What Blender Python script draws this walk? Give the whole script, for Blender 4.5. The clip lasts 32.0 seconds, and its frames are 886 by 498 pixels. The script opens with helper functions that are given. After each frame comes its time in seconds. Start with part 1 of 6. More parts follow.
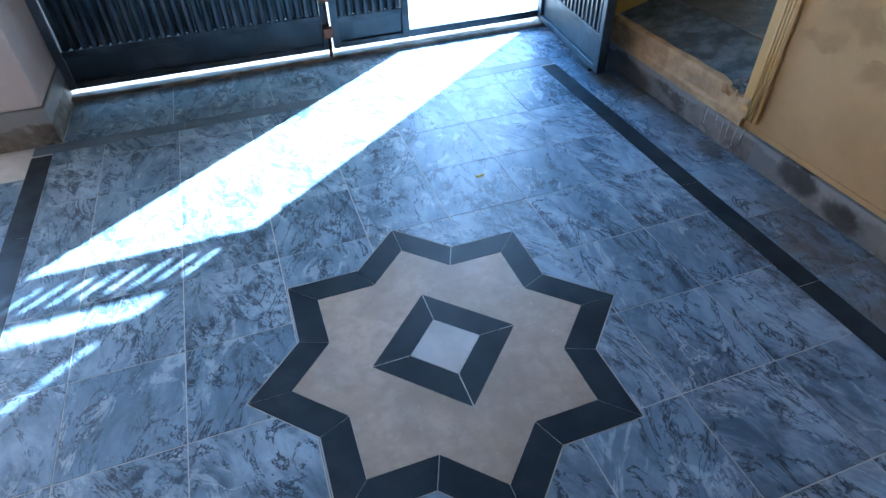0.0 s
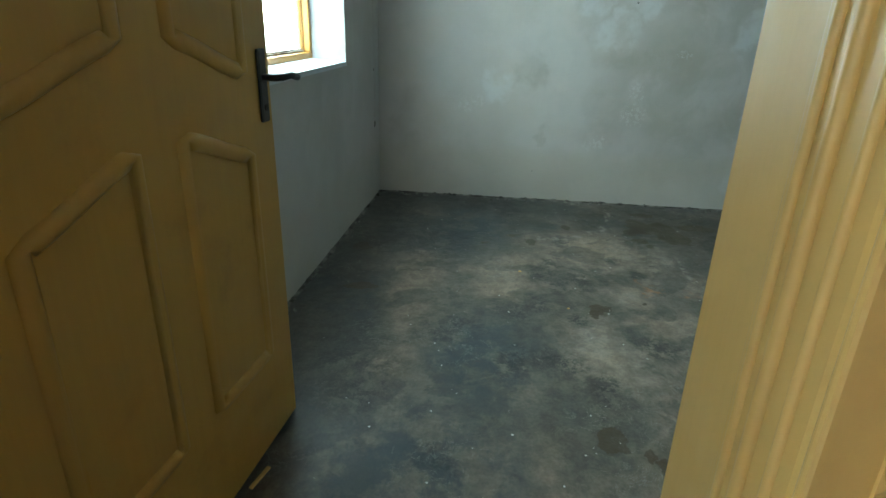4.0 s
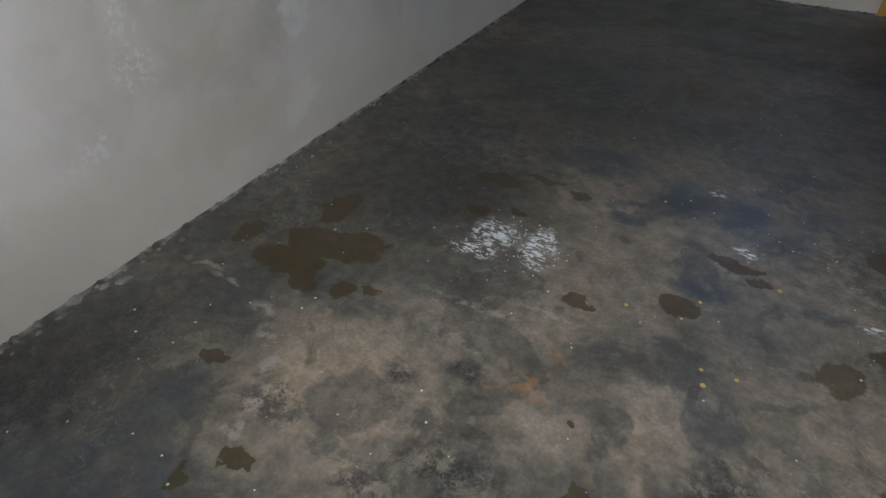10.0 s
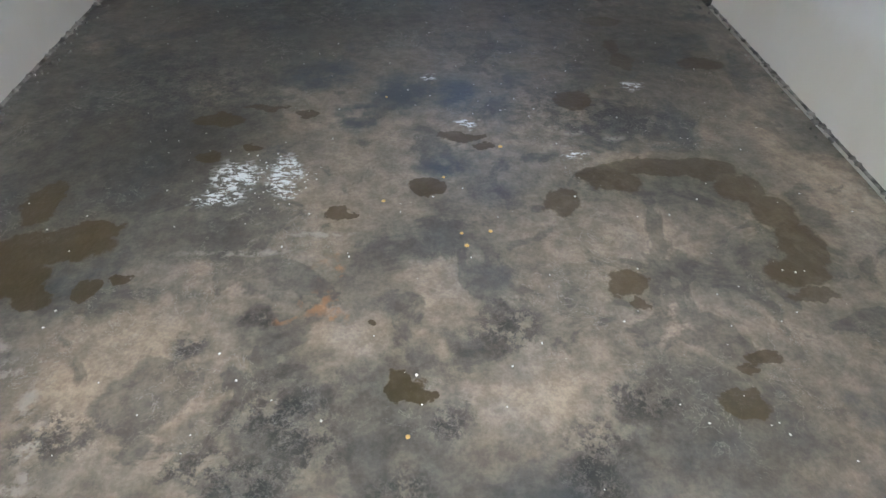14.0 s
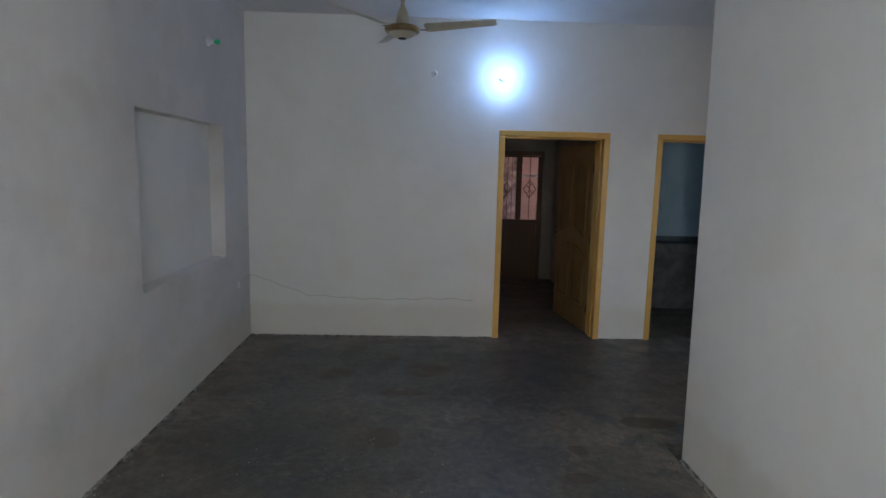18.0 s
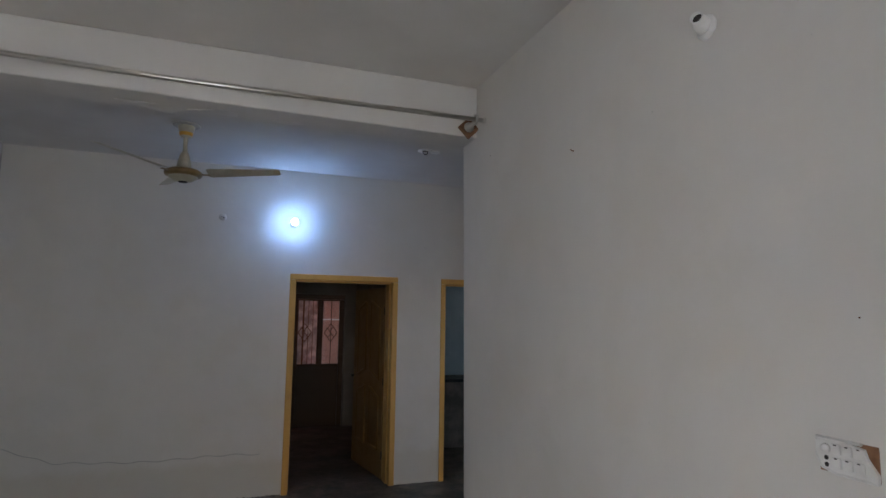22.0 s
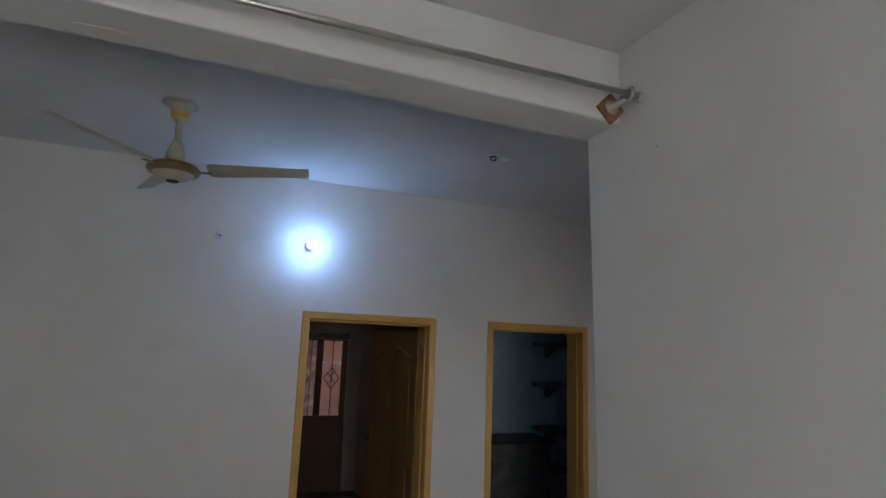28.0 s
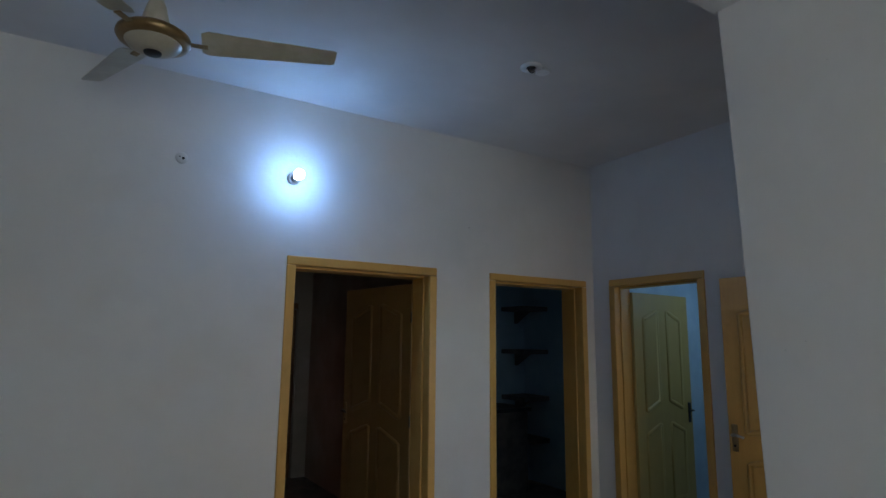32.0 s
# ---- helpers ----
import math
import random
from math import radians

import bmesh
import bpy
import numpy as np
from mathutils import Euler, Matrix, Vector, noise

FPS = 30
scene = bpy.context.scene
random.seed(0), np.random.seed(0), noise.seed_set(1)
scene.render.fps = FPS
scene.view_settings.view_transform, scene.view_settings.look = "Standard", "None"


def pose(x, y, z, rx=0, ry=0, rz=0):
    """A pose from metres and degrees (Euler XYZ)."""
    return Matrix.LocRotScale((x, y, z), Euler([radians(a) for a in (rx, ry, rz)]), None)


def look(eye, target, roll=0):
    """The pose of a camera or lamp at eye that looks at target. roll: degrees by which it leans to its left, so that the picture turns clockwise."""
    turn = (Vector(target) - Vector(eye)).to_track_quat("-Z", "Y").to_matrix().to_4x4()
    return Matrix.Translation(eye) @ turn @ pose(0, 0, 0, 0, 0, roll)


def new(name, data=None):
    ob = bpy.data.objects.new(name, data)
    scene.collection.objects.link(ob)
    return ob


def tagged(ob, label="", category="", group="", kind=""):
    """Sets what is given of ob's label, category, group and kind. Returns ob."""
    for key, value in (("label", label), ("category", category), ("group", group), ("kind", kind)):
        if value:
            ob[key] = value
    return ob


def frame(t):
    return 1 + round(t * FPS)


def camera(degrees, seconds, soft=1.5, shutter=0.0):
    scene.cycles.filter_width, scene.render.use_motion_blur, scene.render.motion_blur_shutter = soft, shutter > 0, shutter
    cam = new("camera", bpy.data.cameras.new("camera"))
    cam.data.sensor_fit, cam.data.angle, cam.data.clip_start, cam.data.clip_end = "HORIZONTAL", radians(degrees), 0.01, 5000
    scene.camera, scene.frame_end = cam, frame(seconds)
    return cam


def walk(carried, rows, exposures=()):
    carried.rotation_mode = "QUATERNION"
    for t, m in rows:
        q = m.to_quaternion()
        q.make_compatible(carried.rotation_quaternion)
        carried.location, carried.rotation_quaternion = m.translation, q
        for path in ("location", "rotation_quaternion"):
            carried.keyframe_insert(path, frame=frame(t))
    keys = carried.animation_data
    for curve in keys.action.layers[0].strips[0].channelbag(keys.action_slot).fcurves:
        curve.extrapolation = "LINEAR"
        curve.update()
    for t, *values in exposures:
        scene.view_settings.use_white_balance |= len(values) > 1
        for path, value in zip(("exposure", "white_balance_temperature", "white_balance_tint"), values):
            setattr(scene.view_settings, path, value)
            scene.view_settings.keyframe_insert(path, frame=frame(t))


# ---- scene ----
cam = camera(75.2, 32.0)
PATH = [
    (0, (-1.759, 0.0, 1.263), (-1.278, 1.418, -0.062), -1.6),
    (0.5, (-1.651, 0.163, 1.213), (-0.918, 1.439, -0.141), -1.0),
    (1, (-1.502, 0.324, 1.281), (-0.432, 1.36, -0.053), -1.3),
    (1.6, (-1.404, 0.455, 1.284), (0.064, 1.037, 0.056), -0.1),
    (2, (-1.28, 0.69, 1.337), (0.298, 1.138, 0.193), 0.1),
    (2.5, (-0.983, 1.053, 1.39), (0.704, 1.39, 0.37), 0.6),
    (3, (-0.786, 1.39, 1.415), (0.985, 1.648, 0.521), 1.2),
    (3.5, (-0.547, 1.593, 1.424), (1.27, 1.842, 0.627), 1.2),
    (4, (-0.322, 1.716, 1.443), (1.525, 1.918, 0.704), 1.6),
    (4.5, (-0.082, 1.887, 1.422), (1.785, 2.044, 0.723), -0.1),
    (6.5, (0.797, 1.901, 1.693), (2.702, 2.023, 1.098), -0.2),
    (7, (1.05, 1.88, 1.665), (2.945, 1.914, 1.027), 0.1),
    (7.5, (1.294, 1.81, 1.665), (3.158, 1.614, 0.968), 0.8),
    (8, (1.541, 1.884, 1.639), (3.328, 1.39, 0.887), 1.1),
    (8.5, (1.782, 1.949, 1.608), (3.433, 1.172, 0.789), 2.1),
    (9, (1.944, 1.854, 1.582), (3.315, 0.741, 0.644), 2.2),
    (9.5, (1.989, 1.943, 1.559), (3.005, 0.609, 0.469), 1.9),
    (10, (1.928, 2.023, 1.578), (2.637, 0.624, 0.337), 1.4),
    (10.5, (1.85, 2.063, 1.565), (2.311, 0.603, 0.278), 1.7),
    (11, (1.838, 2.074, 1.572), (2.098, 0.539, 0.317), 1.9),
    (11.5, (1.873, 2.064, 1.638), (1.99, 0.525, 0.367), 2.0),
    (12, (1.887, 2.047, 1.594), (1.891, 0.587, 0.227), 2.1),
    (12.5, (1.885, 2.058, 1.529), (1.828, 0.689, 0.072), 2.2),
    (13, (1.895, 2.064, 1.501), (1.819, 0.768, -0.02), 2.4),
    (13.5, (1.901, 2.073, 1.499), (1.817, 0.764, -0.011), 2.2),
    (14, (1.91, 2.058, 1.569), (1.807, 0.644, 0.158), 2.1),
    (14.5, (1.904, 2.029, 1.666), (1.795, 0.485, 0.399), 2.0),
    (16.5, (1.922, 2.034, 1.84), (1.816, 0.213, 1.02), 1.8),
    (17, (1.927, 2.069, 1.934), (1.821, 0.171, 1.312), 1.6),
    (17.5, (1.846, 2.115, 2.003), (1.769, 0.167, 1.557), 1.6),
    (18, (1.841, 2.132, 2.027), (1.765, 0.153, 1.748), 1.4),
    (18.5, (1.811, 2.158, 2.033), (1.752, 0.162, 1.917), 1.4),
    (19, (1.802, 2.169, 2.058), (1.747, 0.17, 2.076), 1.4),
    (19.5, (1.797, 2.173, 2.072), (1.734, 0.179, 2.21), 1.3),
    (20, (1.779, 2.194, 2.073), (1.707, 0.209, 2.309), 1.3),
    (20.5, (1.759, 2.204, 2.074), (1.643, 0.229, 2.37), 1.3),
    (21, (1.725, 2.205, 2.048), (1.471, 0.244, 2.348), 1.3),
    (21.5, (1.696, 2.219, 2.025), (1.208, 0.298, 2.288), 1.2),
    (22, (1.598, 2.252, 2.011), (0.926, 0.382, 2.243), 0.8),
    (22.5, (1.419, 2.165, 2.015), (0.634, 0.336, 2.206), 1.3),
    (23, (1.254, 1.858, 1.969), (0.37, 0.07, 2.12), 1.4),
    (23.5, (1.065, 1.712, 1.984), (0.156, -0.065, 2.107), 1.4),
    (24, (0.774, 1.664, 1.949), (-0.082, -0.142, 2.017), 1.2),
    (24.5, (0.833, 1.614, 1.882), (0.058, -0.229, 1.844), 1.8),
    (25, (1.05, 1.704, 1.828), (0.455, -0.2, 1.686), 1.7),
    (25.5, (1.241, 1.851, 1.836), (0.771, -0.078, 1.595), 1.9),
    (27.5, (1.706, 1.272, 2.045), (1.073, -0.62, 2.188), 2.1),
    (28, (1.771, 0.903, 2.147), (1.034, -0.924, 2.494), 2.1),
    (28.5, (1.917, 0.583, 2.239), (1.28, -1.233, 2.784), 2.3),
    (29, (2.093, 0.3, 2.298), (1.654, -1.536, 2.958), 2.1),
    (29.5, (2.341, 0.194, 2.3), (2.149, -1.662, 3.019), 1.9),
    (30, (2.507, 0.194, 2.299), (2.549, -1.669, 3.023), 1.8),
    (30.5, (2.571, 0.23, 2.258), (2.635, -1.661, 2.907), 1.7),
    (31, (2.488, 0.212, 2.095), (2.223, -1.705, 2.598), 0.9),
    (31.5, (2.288, 0.191, 1.959), (1.633, -1.662, 2.33), 0.8),
    (32, (2.156, -0.033, 1.885), (1.112, -1.709, 2.201), 0.6),
]
EXPOSURES = [(0.0, 3.5, 4430, -3), (1.0, 3.58, 4600, -1), (2.0, 4.3, 5650, -6), (3.0, 3.95, 5700, -12), (4.0, 3.05, 5800, -15), (4.5, 2.65, 5950, -6),
             (6.5, 2.1, 5980, 11), (7.0, 2.1, 5980, 11), (8.0, 2.72, 6400, 12), (9.0, 2.45, 6350, 12), (10.0, 3.2, 6500, 14), (11.0, 3.7, 6450, 13), (13.0, 3.88, 6400, 14), (14.0, 4.1, 6400, 14), (14.5, 3.95, 6400, 14),
             (17.0, 3.5, 6650, 15), (19.0, 3.0, 6400, 14), (21.0, 2.65, 6700, 17), (23.0, 2.8, 7050, 21), (24.0, 2.7, 6750, 19), (25.0, 2.5, 6400, 16), (25.5, 2.55, 6400, 16), (28.0, 2.9, 6850, 17),
             (30.0, 2.85, 7050, 19), (31.0, 2.95, 6600, 14), (32.0, 2.8, 6400, 12)]
walk(cam, [(t, look(eye, target, roll)) for t, eye, target, roll in PATH], EXPOSURES)

# ---- world, sun and large lights ----
SUN_EL, SUN_FROM = 38.5, (0.79, 0.613)
world = bpy.data.worlds.new("sky")
scene.world = world
world.use_nodes = True
wn = world.node_tree.nodes
sky = wn.new("ShaderNodeTexSky")
sky.sky_type = "NISHITA"
sky.sun_disc = False
sky.sun_elevation = radians(SUN_EL)
sky.sun_rotation = math.atan2(SUN_FROM[0], SUN_FROM[1])
world.node_tree.links.new(sky.outputs["Color"], wn["Background"].inputs["Color"])
wn["Background"].inputs["Strength"].default_value = 0.15

sun_data = bpy.data.lights.new("sun", "SUN")
sun_data.energy, sun_data.angle, sun_data.color = 5.0, radians(0.5), (1.0, 0.97, 0.93)
sun = new("sun", sun_data)
up = math.tan(radians(SUN_EL))
sun.matrix_world = look((SUN_FROM[0] * 10, SUN_FROM[1] * 10, up * 10), (0, 0, 0))


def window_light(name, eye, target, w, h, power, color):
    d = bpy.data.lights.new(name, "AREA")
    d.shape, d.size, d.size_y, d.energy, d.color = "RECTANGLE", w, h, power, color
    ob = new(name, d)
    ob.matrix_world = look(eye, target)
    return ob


window_light("window_daylight", (1.87, 2.93, 1.85), (1.5, 0.9, 0.6), 1.8, 1.2, 4.1, (0.87, 0.95, 1.0))
window_light("side_door_daylight", (-1.01, -0.99, 1.32), (-0.9, -3.5, 1.5), 0.9, 1.9, 0.36, (0.90, 0.965, 1.0))
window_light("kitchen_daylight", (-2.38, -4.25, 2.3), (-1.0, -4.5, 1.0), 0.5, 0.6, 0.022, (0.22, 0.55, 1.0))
window_light("bathroom_daylight", (-2.9, -2.5, 2.6), (-2.6, -2.9, 1.0), 0.5, 0.4, 0.65, (0.5, 0.75, 1.0))

# ---- materials ----
F = 0.308          # inner floor level
CEIL = 3.44
X_E, Y_N, Y_S, X_W, X_HW = 3.55, 2.60, -3.588, 0.23, -1.606


class Mat:
    """A small builder for procedural node materials, in world-space metres."""

    def __init__(self, name, rough=0.6, metal=0.0, spec=0.5):
        self.m = bpy.data.materials.new(name)
        self.m.use_nodes = True
        self.n, self.l = self.m.node_tree.nodes, self.m.node_tree.links
        self.b = self.n["Principled BSDF"]
        self.b.inputs["Roughness"].default_value = rough
        self.b.inputs["Metallic"].default_value = metal
        self.b.inputs["Specular IOR Level"].default_value = spec
        self.pos = self.n.new("ShaderNodeNewGeometry").outputs["Position"]

    def math(self, op, a, b=0.0, clamp=False):
        n = self.n.new("ShaderNodeMath")
        n.operation, n.use_clamp = op, clamp
        for i, v in enumerate((a, b)):
            if isinstance(v, (int, float)):
                n.inputs[i].default_value = v
            else:
                self.l.new(v, n.inputs[i])
        return n.outputs[0]

    def vmath(self, op, a, b):
        n = self.n.new("ShaderNodeVectorMath")
        n.operation = op
        for i, v in enumerate((a, b)):
            if isinstance(v, (tuple, list)):
                n.inputs[i].default_value = v
            else:
                self.l.new(v, n.inputs[i])
        return n.outputs["Value"] if op in ("LENGTH", "DOT_PRODUCT") else n.outputs["Vector"]

    def noise(self, scale, detail=4.0, rough=0.55, distort=0.0, vec=None, color=False):
        n = self.n.new("ShaderNodeTexNoise")
        n.inputs["Scale"].default_value = scale
        n.inputs["Detail"].default_value = detail
        n.inputs["Roughness"].default_value = rough
        n.inputs["Distortion"].default_value = distort
        self.l.new(vec or self.pos, n.inputs["Vector"])
        return n.outputs["Color"] if color else n.outputs["Fac"]

    def step(self, v, lo, hi, a=0.0, b=1.0):
        n = self.n.new("ShaderNodeMapRange")
        n.interpolation_type = "SMOOTHSTEP"
        for k, x in (("From Min", lo), ("From Max", hi), ("To Min", a), ("To Max", b)):
            n.inputs[k].default_value = x
        self.l.new(v, n.inputs["Value"])
        return n.outputs["Result"]

    def mix(self, f, a, b, mode="MIX"):
        n = self.n.new("ShaderNodeMix")
        n.data_type, n.blend_type = "RGBA", mode
        if isinstance(f, (int, float)):
            n.inputs["Factor"].default_value = f
        else:
            self.l.new(f, n.inputs["Factor"])
        for k, v in (("A", a), ("B", b)):
            sock = [s for s in n.inputs if s.name == k and s.type == "RGBA"][0]
            if isinstance(v, (tuple, list)):
                sock.default_value = (*v, 1.0)
            else:
                self.l.new(v, sock)
        return [o for o in n.outputs if o.type == "RGBA"][0]

    def axis(self, k, vec=None):
        n = self.n.new("ShaderNodeSeparateXYZ")
        self.l.new(vec or self.pos, n.inputs[0])
        return n.outputs[k]

    def warp(self, scale, amount, detail=3.0):
        c = self.noise(scale, detail, 0.6, 0.0, None, True)
        c = self.vmath("SUBTRACT", c, (0.5, 0.5, 0.5))
        c = self.vmath("MULTIPLY", c, (amount, amount, amount))
        return self.vmath("ADD", self.pos, c)

    def blobs(self, spots, vec, soft=0.18):
        """Union of several soft-edged ellipses (x, y, rx, ry) seen from above."""
        out = None
        for x, y, rx, ry in spots:
            d = self.vmath("SUBTRACT", vec, (x, y, 0))
            d = self.vmath("MULTIPLY", d, (1 / rx, 1 / ry, 0))
            d = self.vmath("LENGTH", d, (0, 0, 0))
            out = d if out is None else self.math("MINIMUM", out, d)
        return self.step(out, 1.0 - soft, 1.0 + soft, 1.0, 0.0)

    def ridge(self, v, width, top=1.0):
        """Thin lines where a noise crosses its middle."""
        return self.step(self.math("ABSOLUTE", self.math("SUBTRACT", v, 0.5)), width * 0.25, width, top, 0.0)

    def plan(self, a, b, vec):
        """The vector's axes a and b as a flat x, y."""
        c = self.n.new("ShaderNodeCombineXYZ")
        self.l.new(self.axis(a, vec), c.inputs[0])
        self.l.new(self.axis(b, vec), c.inputs[1])
        return c.outputs[0]

    def wobble(self, *rows):
        """Position shaken at several scales: rows of (scale, amount)."""
        v = self.pos
        for scale, amount in rows:
            c = self.vmath("SUBTRACT", self.noise(scale, 3.0, 0.6, 0.0, None, True), (0.5, 0.5, 0.5))
            v = self.vmath("ADD", v, self.vmath("MULTIPLY", c, (amount, amount, amount)))
        return v

    def random(self):
        return self.n.new("ShaderNodeObjectInfo").outputs["Random"]

    def color(self, c):
        if isinstance(c, (tuple, list)):
            self.b.inputs["Base Color"].default_value = (*c, 1.0)
        else:
            self.l.new(c, self.b.inputs["Base Color"])
        return self

    def rough(self, v):
        self.l.new(v, self.b.inputs["Roughness"])
        return self

    def bump(self, h, strength=0.3, dist=0.01):
        n = self.n.new("ShaderNodeBump")
        n.inputs["Strength"].default_value, n.inputs["Distance"].default_value = strength, dist
        self.l.new(h, n.inputs["Height"])
        self.l.new(n.outputs[0], self.b.inputs["Normal"])
        return self


def simple(name, a, b, scale=8.0, rough=0.5, metal=0.0, bump=0.1, fine=120.0, spec=0.5):
    """Paint, plastic or metal: two close colours in patches, with fine grain."""
    m = Mat(name, rough, metal, spec)
    f = m.step(m.noise(scale, 5.0), 0.35, 0.68)
    m.color(m.mix(f, a, b))
    m.rough(m.step(m.noise(scale * 2.3, 3.0), 0.2, 0.8, max(0.32, rough - 0.08), max(0.36, rough + 0.1)))
    m.bump(m.noise(fine, 2.0), bump, 0.002)
    return m.m


def make_marble():
    """Blue-grey marble: cloudy ground, dark ragged streaks running one way on each tile."""
    m = Mat("blue_grey_marble", 0.4, 0.0, 0.38)
    r = m.random()
    c = m.n.new("ShaderNodeCombineXYZ")
    m.l.new(m.math("MULTIPLY", r, 37.0), c.inputs[0])
    m.l.new(m.math("MULTIPLY", r, 91.0), c.inputs[1])
    m.l.new(m.math("MULTIPLY", r, 13.0), c.inputs[2])
    v = m.vmath("ADD", m.pos, c.outputs[0])
    rot = m.n.new("ShaderNodeVectorRotate")
    rot.rotation_type = "Z_AXIS"
    m.l.new(v, rot.inputs["Vector"])
    m.l.new(m.math("ADD", m.math("MULTIPLY", r, 0.9), 1.0), rot.inputs["Angle"])
    long = m.vmath("MULTIPLY", rot.outputs[0], (1.0, 1.9, 1.0))
    cloud = m.step(m.noise(2.8, 6.0, 0.6, 0.6, long), 0.36, 0.64)
    mid = m.step(m.noise(9.0, 6.0, 0.66, 0.8, long), 0.38, 0.62)
    zone = m.step(m.noise(2.0, 5.0, 0.6, 0.5, long), 0.47, 0.60)
    lo = m.mix(r, (0.060, 0.098, 0.138), (0.098, 0.148, 0.20))
    hi = m.mix(m.step(r, 0.2, 0.9), (0.33, 0.41, 0.50), (0.22, 0.295, 0.375))
    col = m.mix(m.math("ADD", m.math("MULTIPLY", cloud, 0.6), m.math("MULTIPLY", mid, 0.4)), lo, hi)
    pale = m.step(m.noise(5.0, 8.0, 0.7, 1.2, long), 0.56, 0.62, 0.0, 0.55)
    col = m.mix(pale, col, (0.43, 0.50, 0.575))
    seam = m.math("MULTIPLY", m.ridge(m.noise(3.0, 8.0, 0.66, 1.5, long), 0.018), m.step(m.noise(6.0, 5.0, 0.6, 0.4, long), 0.40, 0.50))
    col = m.mix(m.math("MULTIPLY", seam, 0.95), col, (0.022, 0.034, 0.05))
    thread = m.math("MULTIPLY", m.ridge(m.noise(7.0, 8.0, 0.68, 1.4, long), 0.024), zone)
    col = m.mix(m.math("MULTIPLY", thread, 0.8), col, (0.024, 0.038, 0.055))
    fleck = m.math("MULTIPLY", m.step(m.noise(9.0, 9.0, 0.70, 1.2, long), 0.425, 0.455, 1.0, 0.0), zone)
    col = m.mix(m.math("MULTIPLY", fleck, 0.85), col, (0.024, 0.038, 0.056))
    chalk = m.math("MULTIPLY", m.ridge(m.noise(3.7, 6.0, 0.6, 0.5, long), 0.012), m.step(m.noise(5.0, 4.0), 0.5, 0.62, 0.0, 0.6))
    col = m.mix(chalk, col, (0.50, 0.55, 0.60))
    dust = m.step(m.noise(2.2, 6.0, 0.65), 0.5, 0.72, 0.0, 0.06)
    col = m.mix(dust, col, (0.33, 0.315, 0.29))
    grime = m.blobs([(-0.10, 0.75, 0.24, 0.55), (-0.04, -0.1, 0.2, 0.7), (-0.05, 1.9, 0.10, 0.6)], m.warp(3.0, 0.35, 5.0), 0.6)
    grime = m.math("MULTIPLY", grime, m.step(m.noise(6.0, 7.0, 0.66), 0.34, 0.62, 0.25, 0.8))
    col = m.mix(grime, col, (0.115, 0.092, 0.062))
    m.color(col)
    m.rough(m.step(m.noise(9.0, 6.0, 0.65), 0.3, 0.7, 0.34, 0.50))
    m.bump(m.noise(40.0, 3.0), 0.05, 0.003)
    return m.m


OCHRE_DAMP = [(1.2, 0.61, 0.095, 0.034), (1.09, 0.49, 0.056, 0.048), (0.95, 0.51, 0.119, 0.03), (0.78, 0.5, 0.113, 0.035), (0.46, 0.44, 0.085, 0.068),
              (0.31, 0.47, 0.15, 0.055), (0.07, 0.49, 0.14, 0.055), (0.52, 0.52, 0.05, 0.045), (1.31, 0.53, 0.07, 0.03), (-0.3, 0.5, 0.2, 0.06)]


def make_wall_ochre():
    """Ochre wash up to chest height with damp stains, pinkish paint above."""
    m = Mat("ochre_wash", 0.75, 0.0, 0.25)
    z = m.axis(2)
    edge = m.math("ADD", z, m.math("MULTIPLY", m.math("SUBTRACT", m.noise(5.0, 4.0), 0.5), 0.05))
    upper = m.step(edge, 1.151, 1.172)
    grain = m.step(m.noise(3.0, 6.0), 0.3, 0.7)
    low = m.mix(grain, (0.48, 0.30, 0.125), (0.57, 0.37, 0.165))
    high = m.mix(grain, (0.585, 0.40, 0.295), (0.645, 0.46, 0.35))
    col = m.mix(upper, low, high)
    w = m.warp(4.0, 0.3, 4.0)
    yz = m.plan(1, 2, m.wobble((3.0, 0.22), (9.0, 0.10), (28.0, 0.03)))
    tone = m.step(m.noise(4.0, 5.0, 0.6), 0.32, 0.62, 0.45, 1.0)
    damp = m.math("MULTIPLY", m.blobs(OCHRE_DAMP, yz, 0.45), tone)
    col = m.mix(m.math("MULTIPLY", damp, 0.46), col, (0.26, 0.16, 0.065))
    tide = m.blobs(OCHRE_DAMP, m.vmath("ADD", yz, (0.0, -0.012, 0.0)), 0.12)
    tide = m.math("MULTIPLY", m.math("SUBTRACT", tide, m.blobs(OCHRE_DAMP, yz, 0.12), True), m.step(m.noise(3.0, 3.0), 0.42, 0.6))
    col = m.mix(m.math("MULTIPLY", tide, 0.3), col, (0.22, 0.13, 0.05))
    foot = m.math("MULTIPLY", m.step(m.axis(2, w), 0.12, 0.42, 1.0, 0.0), m.step(m.noise(3.3, 4.0), 0.38, 0.68))
    col = m.mix(m.math("MULTIPLY", foot, 0.4), col, (0.27, 0.165, 0.075))
    col = m.mix(m.step(m.noise(46.0, 2.0), 0.75, 0.8, 0.0, 0.4), col, (0.26, 0.15, 0.07))
    m.color(col)
    m.bump(m.math("ADD", m.noise(26.0, 5.0), m.math("MULTIPLY", m.noise(3.0, 3.0), 2.0)), 0.22, 0.006)
    return m.m


